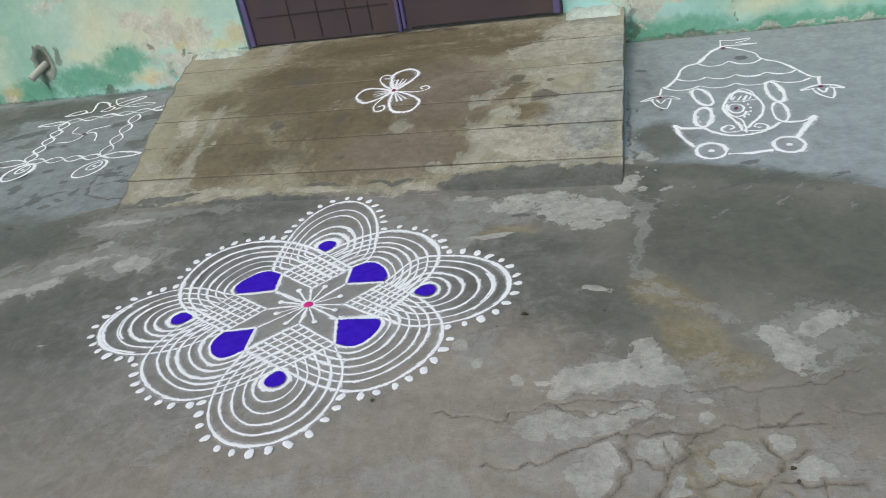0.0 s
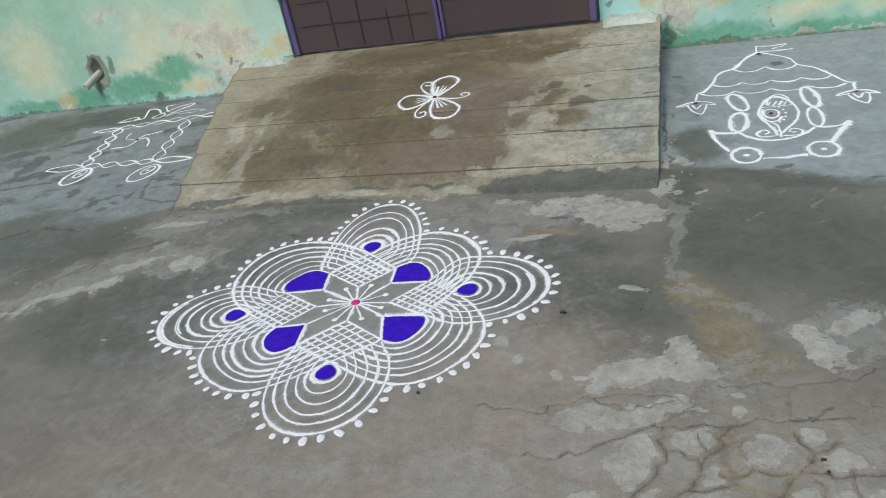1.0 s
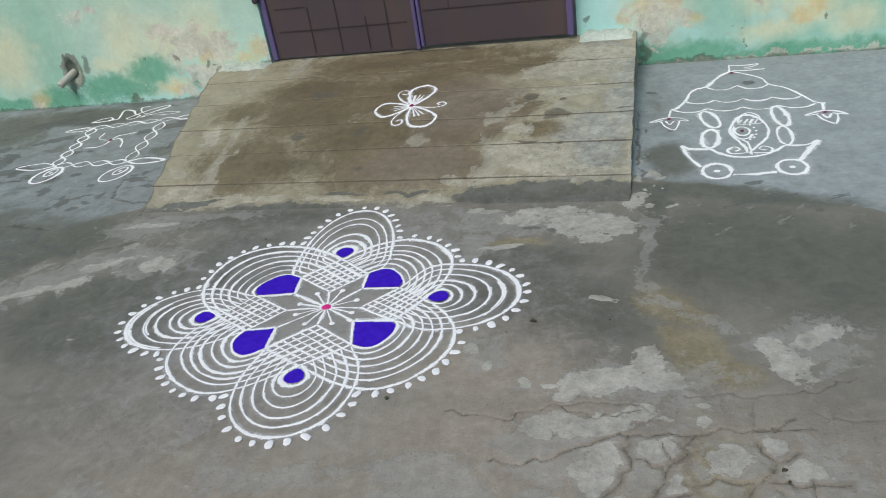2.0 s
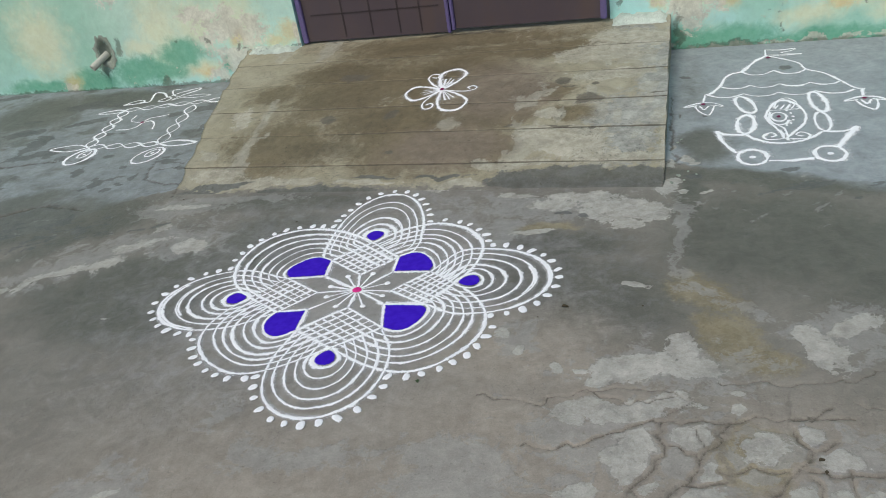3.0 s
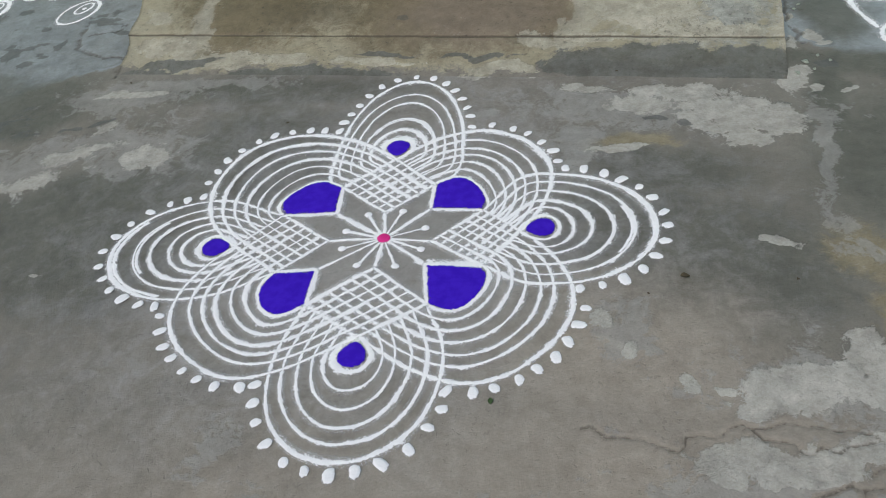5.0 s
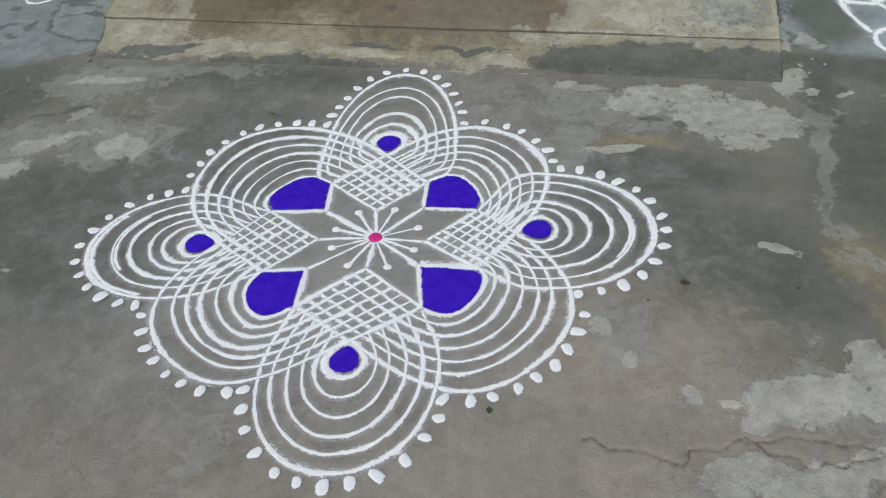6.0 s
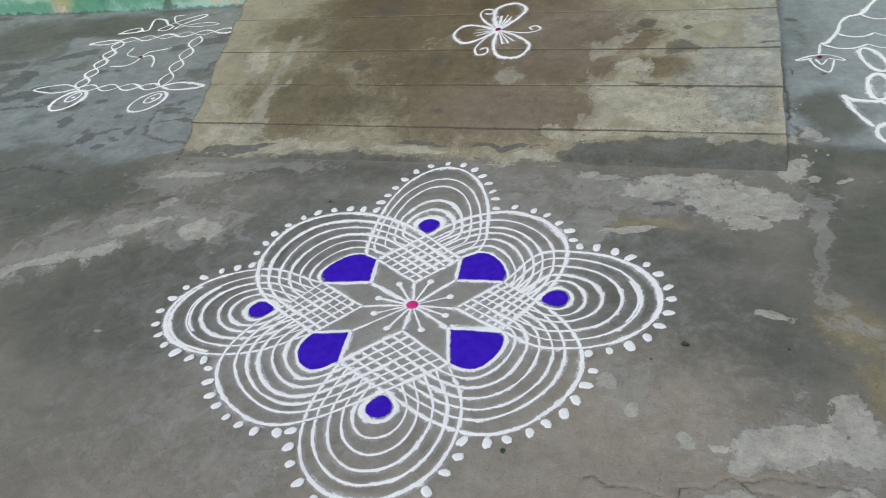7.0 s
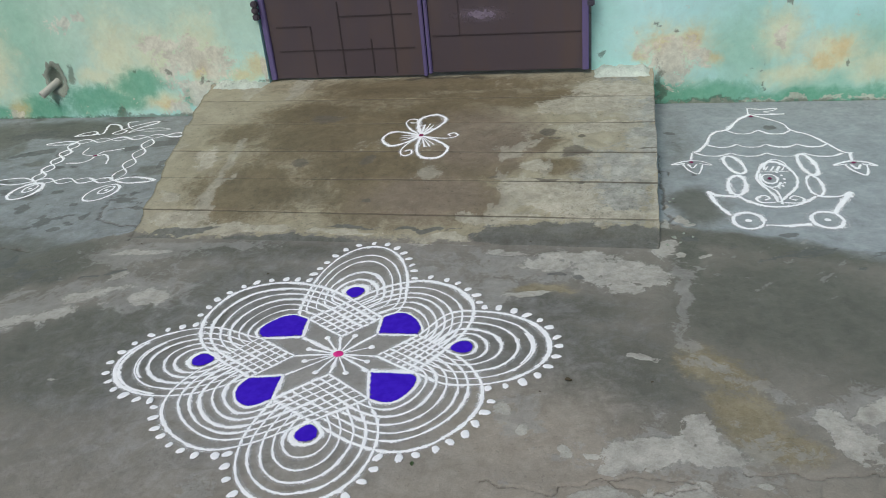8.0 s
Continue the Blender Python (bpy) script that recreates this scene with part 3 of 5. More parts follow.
def build_ramp():
    ts = np.linspace(0, 1, 190)
    ys = np.sort(np.concatenate([np.linspace(RAMP_FRONT, GATE_Y + 0.08, 118)] + [g + np.array((-0.016, -0.011, -0.007, -0.004, 0, 0.004, 0.007, 0.011, 0.016)) for g in GROOVES]))
    T, Y0 = np.meshgrid(ts, ys, indexing="ij")
    ragged_l, ragged_r = 0.050 * (fbm(Y0 * 11, Y0 * 0, 3) - 0.5), 0.013 * (fbm(Y0 * 14, Y0 * 0, 4) - 0.5)
    X0 = (ramp_left(Y0) + ragged_l) * (1 - T) + (RAMP_R + ragged_r) * T
    X = X0 + 0.13 * (fbm(X0 * 4, Y0 * 4, 1) - 0.5) + 0.05 * (fbm(X0 * 15, Y0 * 15, 2) - 0.5)
    Y = Y0 + 0.11 * (fbm(X0 * 4, Y0 * 4, 5) - 0.5) + 0.05 * (fbm(X0 * 15, Y0 * 15, 6) - 0.5)
    F = {k: np.zeros_like(X) for k in ("grey", "wet_dark", "stain", "rosy", "road", "damp", "pale", "spot", "scab", "crack")}
    blob(F["grey"], X, Y, 0.81, 1.13, 0.16, 0.27, 0)
    blob(F["grey"], X, Y, 0.80, 1.98, 0.16, 0.2, 0)
    blob(F["grey"], X, Y, 0.90, 1.6, 0.07, 0.5, 0)
    F["scab"] = np.clip((fbm(X0 * 7, Y0 * 2.6, 91) - 0.50) * 4.0, 0, 1) * np.where(X0 > 0.35, 0.75, np.where(X0 < -0.85, 0.85, 0.40))
    F["scab"] = np.maximum(F["scab"], 0.7 * np.clip((fbm(X0 * 16, Y0 * 9, 93) - 0.52) * 6, 0, 1) * (X0 > 0.3) * (Y0 < 1.5))
    for x, y, rx, ry, a in ((-0.28, 1.45, 0.42, 0.52, 20), (-0.05, 1.05, 0.38, 0.25, 0), (-0.62, 1.55, 0.30, 0.32, 0), (-0.75, 1.05, 0.28, 0.26, 0), (0.20, 1.35, 0.18, 0.30, 0), (0.42, 1.45, 0.16, 0.10, 0), (0.25, 1.0, 0.09, 0.14, 0),
                            (0.57, 1.24, 0.12, 0.06, 0), (0.2, 1.95, 0.5, 0.10, 0), (-0.45, 2.02, 0.35, 0.14, 0), (-1.0, 1.55, 0.16, 0.12, 0), (-0.15, 2.12, 0.75, 0.11, 0), (-0.72, 1.78, 0.26, 0.18, 0), (-0.05, 1.75, 0.3, 0.2, 0)):
        blob(F["wet_dark"], X, Y, x, y, rx, ry, a)
    for x, y, rx, ry, a in ((-0.62, 1.80, 0.20, 0.11, 0), (-0.55, 1.52, 0.22, 0.10, 0), (-0.30, 1.25, 0.16, 0.08, 0), (-0.55, 1.02, 0.22, 0.10, 0), (-0.1, 1.72, 0.12, 0.06, 0), (-0.35, 2.05, 0.3, 0.05, 0), (0.30, 1.46, 0.14, 0.10, 0), (0.1, 1.22, 0.12, 0.06, 0), (-0.85, 1.10, 0.08, 0.08, 0)):
        blob(F["stain"], X, Y, x, y, rx, ry, a)
    blob(F["rosy"], X, Y, 0.05, 1.0, 0.28, 0.16, 0)
    blob(F["rosy"], X, Y, 0.2, 1.5, 0.25, 0.3, 0)
    F["road"] = np.clip(0.5 + (0.745 + 0.05 * (X > 0.25) - Y) * 4.5, 0, 1)
    for x, y, rx, ry, a in ((0.62, 0.785, 0.34, 0.085, 0), (0.40, 0.78, 0.12, 0.060, 0), (0.84, 0.785, 0.12, 0.085, 0), (-0.45, 0.72, 0.3, 0.02, 0), (-0.92, 0.775, 0.16, 0.022, 8), (-0.98, 0.71, 0.16, 0.03, 0), (-0.22, 0.805, 0.10, 0.012, 0), (0.05, 0.79, 0.12, 0.014, 0)):
        blob(F["damp"], X, Y, x, y, rx, ry, a)
    for x, y, rx, ry, a in ((0.56, 1.03, 0.17, 0.09, 0), (0.42, 1.08, 0.08, 0.06, 0), (-0.98, 0.85, 0.15, 0.045, 0), (-0.76, 0.79, 0.12, 0.035, 0), (-0.55, 0.775, 0.10, 0.025, 0), (-0.25, 0.77, 0.14, 0.018, 0), (0.14, 0.745, 0.13, 0.022, 0), (0.24, 0.86, 0.05, 0.03, 0), (0.45, 0.90, 0.16, 0.020, 0),
                            (-1.08, 1.30, 0.05, 0.10, 12), (0.62, 1.85, 0.24, 0.09, 0), (0.78, 2.02, 0.2, 0.1, 0), (0.72, 1.62, 0.18, 0.06, 0), (0.74, 0.92, 0.16, 0.03, 0), (0.45, 1.24, 0.08, 0.035, 0), (-1.08, 1.0, 0.06, 0.04, 0), (0.62, 1.12, 0.12, 0.03, 0)):
        blob(F["pale"], X, Y, x, y, rx, ry, a, 1.04)
    for x, y, rx, ry, a in ((0.635, 1.345, 0.075, 0.050, 4), (0.665, 1.52, 0.022, 0.016, 0), (0.53, 1.505, 0.030, 0.014, -10), (0.52, 1.14, 0.062, 0.012, 0), (-0.214, 0.991, 0.018, 0.014, 0), (0.298, 1.155, 0.02, 0.014, 0), (0.49, 1.57, 0.05, 0.03, 0), (0.90, 1.375, 0.05, 0.010, 0), (0.66, 1.14, 0.012, 0.012, 0),
                            (-0.25, 1.30, 0.035, 0.05, 0), (-0.6, 1.72, 0.09, 0.05, 0), (-0.58, 1.28, 0.05, 0.04, 0)):
        blob(F["spot"], X, Y, x, y, rx, ry, a)
    # dark shade of the gap under the gate, painted in through the crack mask
    blob(F["crack"], X, Y, -0.16, 2.205, 0.34, 0.016, 0, 0.9)
    blob(F["crack"], X, Y, -0.80, 2.215, 0.26, 0.008, 0, 0.75)
    # a round lid mark before the flower
    F["scab"] = np.maximum(F["scab"], 0.95 * np.clip(1 - 0.5 * np.hypot((X0 - 0.021) / 0.050, (Y0 - 1.195) / 0.056), 0, 1))
    Z = ramp_height(Y0) + 0.004 * (fbm(X0 * 3, Y0 * 3, 8) - 0.5)
    for k, g in enumerate(GROOVES):
        gy = g + 0.010 * (fbm(X0 * 2.5, X0 * 0 + k, 12) - 0.5) + 0.002 * (vnoise(X0 * 40, X0 * 0 + k, 13) - 0.5) - 0.012 * X0
        worn = np.clip(3.0 * fbm(X0 * 2.6 + 7 * k, X0 * 0, 14) - 0.75, 0.22, 1)
        d = np.abs(Y0 - gy)
        Z -= 0.006 * worn * np.clip(1 - d / 0.007, 0, 1)
        F["crack"] = np.maximum(F["crack"], np.clip(1 - 0.5 * d / 0.0048, 0, 1) * (0.42 + 0.58 * worn))
    n, k = X0.shape
    verts = list(np.stack([X0.ravel(), Y0.ravel(), Z.ravel()], 1))
    faces = [tuple(f) for f in grid_faces(n, k)]
    top = len(verts)
    rim = [i * k for i in range(n)][::-1] + list(range(1, k)) + [i * k + k - 1 for i in range(1, n)] + [(n - 1) * k + j for j in range(k - 2, 0, -1)]
    for i in rim:
        x, y, _ = verts[i]
        verts.append((x, y, -0.03))
    for a in range(len(rim)):
        b = (a + 1) % len(rim)
        faces.append((rim[b], rim[a], top + a, top + b))
    attrs = {key: np.concatenate([v.ravel(), v.ravel()[rim]]) for key, v in F.items()}
    ob = mesh_object("ramp", verts, faces, ramp_mat, attrs=attrs)
    tagged(ob, "sloping cement ramp scored with cross grooves and brown water stains, before the gate", "ramp", kind="structure")
    # broken mortar at both sides of the sill
    for x0, x1, y0, y1, z1, mat, text, seed in ((0.655, 0.95, 2.165, WALL_E + 0.01, 0.202, lime, "crumbled white mortar", 3), (ramp_left(2.2) + 0.02, GATE_L - 0.004, 2.13, WALL_W + 0.02, 0.196, lime, "grey-white mortar skirt", 5)):
        nx, ny = 26, 12
        pts = []
        for i in range(nx):
            for j in range(ny):
                u, v = i / (nx - 1), j / (ny - 1)
                x, y = x0 + (x1 - x0) * u, y0 + (y1 - y0) * v + 0.05 * (1 - v) * (fbm(u * 7, seed, seed) - 0.5)
                rise = min(1, v * 3.0, 6 * u, 6 * (1 - u))
                pts.append((x, y, ramp_height(y) - 0.006 + rise * (z1 - RAMP_TOP + 0.02) * (0.1 + 1.5 * fbm(x * 22, y * 22, seed))))
        mesh_object("mortar_patch", pts, grid_faces(nx, ny), mat, ob, label=text)
    return ob


ramp = build_ramp()


# ---- house wall ----
def build_wall(name, x0, x1, y, label, marks, hole=None, z_top=2.9):
    xs = spaced(*(((x0, -3.4, 0.3), (-3.4, x1, 0.014)) if x0 < -3 else ((x0, 2.7, 0.014), (2.7, x1, 0.3)))) 
    xs = np.append(xs[xs < x1 - 0.004], x1)
    zs = spaced((-0.05, 0.95, 0.014), (0.95, z_top, 0.15))
    zs = np.append(zs[zs < z_top - 0.01], z_top)
    X0, Z0 = np.meshgrid(xs, zs, indexing="ij")
    X = X0 + 0.10 * (fbm(X0 * 5, Z0 * 5, 21) - 0.5) + 0.05 * (fbm(X0 * 17, Z0 * 17, 22) - 0.5)
    Z = Z0 + 0.10 * (fbm(X0 * 5, Z0 * 5, 25) - 0.5) + 0.05 * (fbm(X0 * 17, Z0 * 17, 26) - 0.5)
    F = {k: np.zeros_like(X) for k in ("sage", "cream", "dull", "green", "orange", "bare", "grime_dark")}
    for key, spots in marks.items():
        for s in spots:
            blob(F[key], X, Z, *s)
    # the whole wall gets darker towards its foot
    F["grime_dark"] = np.maximum(F["grime_dark"], np.clip(0.72 - (Z0 + 0.25 * (Z - Z0)) * 22, 0, 1))
    Y = y + 0.006 * (fbm(X0 * 2, Z0 * 2, 31) - 0.5)
    verts = list(np.stack([X0.ravel(), Y.ravel(), Z0.ravel()], 1))
    faces = grid_faces(len(xs), len(zs))
    if hole:
        hx, hz, rx, rz = hole
        r = np.hypot((X0 - hx) / rx, (Z0 - hz) / rz).ravel()
        faces = faces[~(r[faces].max(1) < 1.0)]
    n = len(verts)
    corners = [(x0, y, -0.05), (x1, y, -0.05), (x1, y, z_top), (x0, y, z_top)]
    verts += corners + [(a, y + 0.23, c) for a, b, c in corners]
    faces = [tuple(f) for f in faces] + [(n + 4, n + 7, n + 6, n + 5), (n, n + 4, n + 5, n + 1), (n + 1, n + 5, n + 6, n + 2), (n + 2, n + 6, n + 7, n + 3), (n + 3, n + 7, n + 4, n)]
    ob = mesh_object(name, verts, faces, wall_mat, attrs={k: np.append(v.ravel(), np.zeros(8)) for k, v in F.items()}, smooth=False)
    return tagged(ob, label, "wall", kind="structure")


wall_west = build_wall("wall_west", -7.0, GATE_L - 0.004, WALL_W, "mint green plastered house wall with peeling cream and dark green patches", {
    "sage": ((-1.6, 0.65, 0.9, 0.5), (-2.3, 0.55, 0.7, 0.4), (-2.9, 0.6, 0.6, 0.4)),
    "dull": ((-3.2, 0.5, 0.5, 0.6), (-2.65, 0.5, 0.25, 0.3), (-2.6, 0.25, 0.2, 0.15)),
    "cream": ((-2.00, 0.34, 0.15, 0.24), (-1.74, 0.36, 0.20, 0.15), (-1.50, 0.36, 0.14, 0.2), (-2.9, 0.35, 0.2, 0.2), (-2.74, 0.09, 0.10, 0.08), (-1.80, 0.09, 0.12, 0.05), (-2.15, 0.25, 0.16, 0.07)),
    "green": ((-1.89, 0.19, 0.15, 0.085), (-2.20, 0.10, 0.26, 0.09), (-2.60, 0.07, 0.22, 0.085), (-2.05, 0.10, 0.18, 0.06), (-3.0, 0.03, 0.3, 0.05), (-1.62, 0.10, 0.05, 0.06)),
    "orange": ((-1.16, 0.275, 0.10, 0.055), (-1.26, 0.24, 0.10, 0.03), (-2.76, 0.07, 0.06, 0.05), (-1.78, 0.075, 0.07, 0.022), (-1.52, 0.26, 0.06, 0.04)),
    "bare": ((-1.56, 0.12, 0.11, 0.13), (-1.58, 0.32, 0.14, 0.12), (-1.74, 0.40, 0.09, 0.05), (-1.42, 0.30, 0.08, 0.08), (-2.28, 0.55, 0.09, 0.04), (-1.115, 0.25, 0.018, 0.08), (-1.70, 0.05, 0.10, 0.03), (-2.80, 0.03, 0.05, 0.04)),
    "grime_dark": ((-2.46, 0.17, 0.05, 0.06), (-2.35, 0.28, 0.02, 0.07), (-1.28, 0.192, 0.20, 0.010), (-2.05, 0.02, 0.04, 0.025), (-1.50, 0.21, 0.012, 0.03), (-1.70, 0.25, 0.012, 0.012), (-1.90, 0.26, 0.012, 0.014)),
}, hole=(-2.446, 0.240, 0.056, 0.078))
wall_east = build_wall("wall_east", GATE_R + 0.004, 6.5, WALL_E, "mint green plastered house wall with orange stains and green algae foot", {
    "dull": ((1.40, 0.27, 0.24, 0.20), (2.15, 0.20, 0.4, 0.18), (1.75, 0.08, 0.3, 0.12), (1.1, 0.08, 0.2, 0.1)),
    "cream": ((1.05, 0.30, 0.18, 0.12), (1.57, 0.34, 0.10, 0.12), (1.62, 0.14, 0.16, 0.05), (1.80, 0.24, 0.16, 0.09), (2.0, 0.16, 0.12, 0.08)),
    "green": ((1.20, 0.05, 0.28, 0.07), (1.0, 0.04, 0.08, 0.10), (1.7, 0.02, 0.5, 0.045), (2.3, 0.02, 0.5, 0.04)),
    "orange": ((0.89, 0.25, 0.04, 0.03), (1.24, 0.235, 0.055, 0.03), (1.13, 0.33, 0.05, 0.05), (1.76, 0.20, 0.07, 0.035), (1.83, 0.25, 0.04, 0.05), (0.98, 0.33, 0.05, 0.05)),
    "bare": ((1.04, 0.26, 0.12, 0.085), (1.17, 0.25, 0.06, 0.05), (1.05, 0.14, 0.05, 0.05), (1.57, 0.33, 0.03, 0.05), (1.4, 0.012, 0.4, 0.016), (2.0, 0.015, 0.3, 0.014)),
    "grime_dark": ((0.985, 0.10, 0.022, 0.11), (1.58, 0.50, 0.016, 0.02), (1.49, 0.21, 0.008, 0.02), (1.49, 0.10, 0.008, 0.015), (1.44, 0.175, 0.03, 0.006), (1.88, 0.19, 0.008, 0.014), (0.69, 0.26, 0.012, 0.02), (0.95, 0.41, 0.014, 0.007), (1.06, 0.39, 0.02, 0.009), (1.25, 0.02, 0.2, 0.022)),
})
tagged(part("wall_above_gate", box(GATE_L - 0.004, GATE_R + 0.004, WALL_E - 0.04, WALL_E + 0.19, 2.25, 2.9), plain_cement), "plain plastered wall over the gate", "wall", kind="structure")
# unseen wall added behind the camera, for bounced light and reflections
tagged(part("unseen_bounce_wall", box(-14, 14, -7.2, -7.0, -0.05, 2.2), plain_cement), "unseen plain wall added across the street for bounced light and reflections", "wall", kind="structure")
tagged(part("floor_behind_gate", box(GATE_L - 0.1, GATE_R + 0.1, GATE_Y + 0.085, 3.6, -0.02, RAMP_TOP - 0.01), plain_cement), "dim cement passage floor behind the gate", "floor", kind="structure")
tagged(part("wall_behind_gate", box(GATE_L - 0.6, GATE_R + 0.6, 3.6, 3.7, -0.02, 2.9), plain_cement), "plain wall of the passage behind the gate", "wall", kind="structure")


def drain():
    """A broken-out hole in the plaster with a short spout."""
    hx, hz, rx, rz = -2.446, 0.240, 0.074, 0.100
    profile = ((1.0, -0.0035), (0.66, -0.0045), (0.60, 0.010), (0.5, 0.022), (0.34, 0.030), (0.15, 0.034))
    pts, faces, rings, n = [], [], len(profile), 48
    for k, (f, depth) in enumerate(profile):
        for a in range(n):
            t = 2 * math.pi * a / n
            r = f * (0.98 if k else 0.62 + 0.62 * fbm(math.cos(t) * 3.2 + 5, math.sin(t) * 3.2 + 5, 41) + 0.16 * vnoise(a * 0.9, 3.0, 43))
            deep = depth + (0.008 * fbm(math.cos(t) * 4 + k, math.sin(t) * 4, 42) if k > 1 else 0)
            pts.append((hx + rx * r * math.cos(t), WALL_W + deep, hz + rz * r * (math.sin(t) + 0.18 * max(0, math.sin(t)) ** 5)))
    for k in range(rings - 1):
        for a in range(n):
            b = (a + 1) % n
            faces.append((k * n + a, k * n + b, (k + 1) * n + b, (k + 1) * n + a))
    faces.append(tuple((rings - 1) * n + a for a in range(n)))
    spout = new("drain_spout")
    spout.location = (0, 0, 0)
    tagged(spout, "short grey drain spout in a broken-out hole of the wall", "drain pipe")
    mesh_object("broken_mortar", pts, faces, dark_cement, spout, label="dark broken mortar round the pipe")
    tube(spout, "pipe", (-2.455, WALL_W + 0.03, 0.222), (-2.515, WALL_W - 0.080, 0.166), 0.021, 0.014, pipe_mat)


def tube(parent, name, a, b, r, inner, material):
    a, b = Vector(a), Vector(b)
    turn = (b - a).to_track_quat("Z", "Y").to_matrix()
    pts, faces, n = [], [], 24
    for r0, at in ((r, a), (r * 1.02, a.lerp(b, 0.55)), (r * 1.06, b), (inner, b), (inner, a.lerp(b, 0.5))):
        for k in range(n):
            t = 2 * math.pi * k / n
            w = r0 * (1 + 0.05 * (vnoise(k * 0.7, r0 * 90) - 0.5))
            pts.append(at + turn @ Vector((w * math.cos(t), w * math.sin(t), 0)))
    for ring in range(4):
        for k in range(n):
            q = (k + 1) % n
            faces.append((ring * n + k, ring * n + q, ring * n + n + q, ring * n + n + k))
    faces.append(tuple(4 * n + k for k in range(n)))
    return mesh_object(name, pts, faces, material, parent)


drain()


# ---- gate ----
def gate_leaf(x0, x1, hinge_x, dark_lines, label, slim, foot):
    leaf = new("gate_leaf")
    leaf.location = ((x0 + x1) / 2, GATE_Y, RAMP_TOP + foot)
    tagged(leaf, label, "gate", group="leaves of the gate")

    def put(name, x0, x1, y0, y1, z0, z1, mat, bevel=0.002, text=""):
        bm = box(x0, x1, y0, y1, z0, z1, bevel)
        bmesh.ops.translate(bm, verts=bm.verts, vec=-Vector(leaf.location))
        return part(name, bm, mat, leaf, text)

    z0, z1 = RAMP_TOP + foot, 2.22
    w = 0.032
    put("sheet", x0 + slim, x1 - slim, GATE_Y - 0.004, GATE_Y + 0.002, z0 + 0.004, z1 - w, steel, 0.001, "dark brown enamelled steel sheet")
    for a, b in ((x0, x0 + (slim if hinge_x > 0 else w)), (x1 - (w if hinge_x > 0 else slim), x1)):
        put("stile", a, b, GATE_Y - 0.020, GATE_Y + 0.014, z0, z1, purple, 0.004, "purple painted upright")
    put("top_rail", x0 + w, x1 - w, GATE_Y - 0.018, GATE_Y + 0.012, z1 - w, z1 - 0.001, purple, 0.003)
    for name, a, b, c, d in dark_lines:
        put(name, a, b, GATE_Y - 0.0075, GATE_Y - 0.0035, c, d, steel_line, 0.001)
    for z in (0.58, 1.25, 1.95):
        for k in (-1, 0, 1):
            put("hinge_knuckle", hinge_x - 0.017, hinge_x + 0.017, GATE_Y - 0.055, GATE_Y - 0.022, z + k * 0.034 - 0.015, z + k * 0.034 + 0.015, black_iron, 0.006)
    return leaf


# thin darker strips, slightly raised, in a loose grid on the sheets
LINE_WIDTH = 0.008
upright = [("dark_line", x, x + LINE_WIDTH, a, b) for x, a, b in ((-0.83, 0.215, 0.48), (-0.665, 0.215, 0.60), (-0.50, 0.215, 0.40), (-0.375, 0.215, 0.9), (-0.90, 0.62, 1.9), (-0.62, 0.8, 1.9))]
level = [("dark_line", a, b, z, z + LINE_WIDTH) for z, a, b in ((0.345, -1.02, -0.26), (0.52, -0.66, -0.26), (0.475, -1.02, -0.84), (0.70, -1.02, -0.26), (1.1, -1.02, -0.26), (1.5, -1.02, -0.26))]
gate_leaf(GATE_L + 0.006, GATE_M - 0.004, GATE_L - 0.006, upright + level, "dark brown steel gate leaf with purple uprights and thin dark raised lines", 0.020, 0.008)
right_leaf = gate_leaf(GATE_M + 0.004, GATE_R - 0.006, GATE_R + 0.006, [("dark_line", -0.16, 0.60, 0.40, 0.406), ("dark_line", -0.02, -0.013, 0.40, 0.75), ("dark_line", -0.16, 0.60, 0.75, 0.756), ("dark_line", -0.16, 0.60, 1.3, 1.306)],
          "dark brown steel gate leaf with a pale patch and purple uprights", 0.018, 0.022)


def scuff(x, z, half_x, half_z, parent):
    """A paler oval patch on the sheet, speckled towards its rim."""
    pts, edge, nx, nz = [], [], 22, 9
    for i in range(nx):
        for j in range(nz):
            u, v = 2 * i / (nx - 1) - 1, 2 * j / (nz - 1) - 1
            pts.append((x + half_x * u - parent.location.x, -0.0052, z + half_z * v - parent.location.z))
            edge.append(min(1.0, math.hypot(u, v) * (0.75 + 0.5 * float(vnoise(i * 0.6, j * 0.9, 81)))))
    return mesh_object("scuff", pts, grid_faces(nx, nz), pale_speckled, parent, {"edge": edge}, label="pale speckled patch on the sheet")


scuff(0.10, 0.505, 0.17, 0.045, right_leaf)


# ---- powder drawings ----
LAYER = [0]


def smooth_line(points, step=0.006, closed=False):
    """Points joined by a smooth curve, evenly spaced."""
    p = [Vector(q).to_2d() for q in points]
    n = len(p)
    out = []
    for i in range(n if closed else n - 1):
        a, b = p[i], p[(i + 1) % n]
        before = p[i - 1] if closed or i > 0 else a * 2 - b
        after = p[(i + 2) % n] if closed or i + 2 < n else b * 2 - a
        k = max(2, int((b - a).length / step))
        for s in range(k):
            t = s / k
            out.append(0.5 * (2 * a + (b - before) * t + (2 * before - 5 * a + 4 * b - after) * t * t + (3 * a - before - 3 * b + after) * t ** 3))
    if not closed:
        out.append(p[-1])
    return out


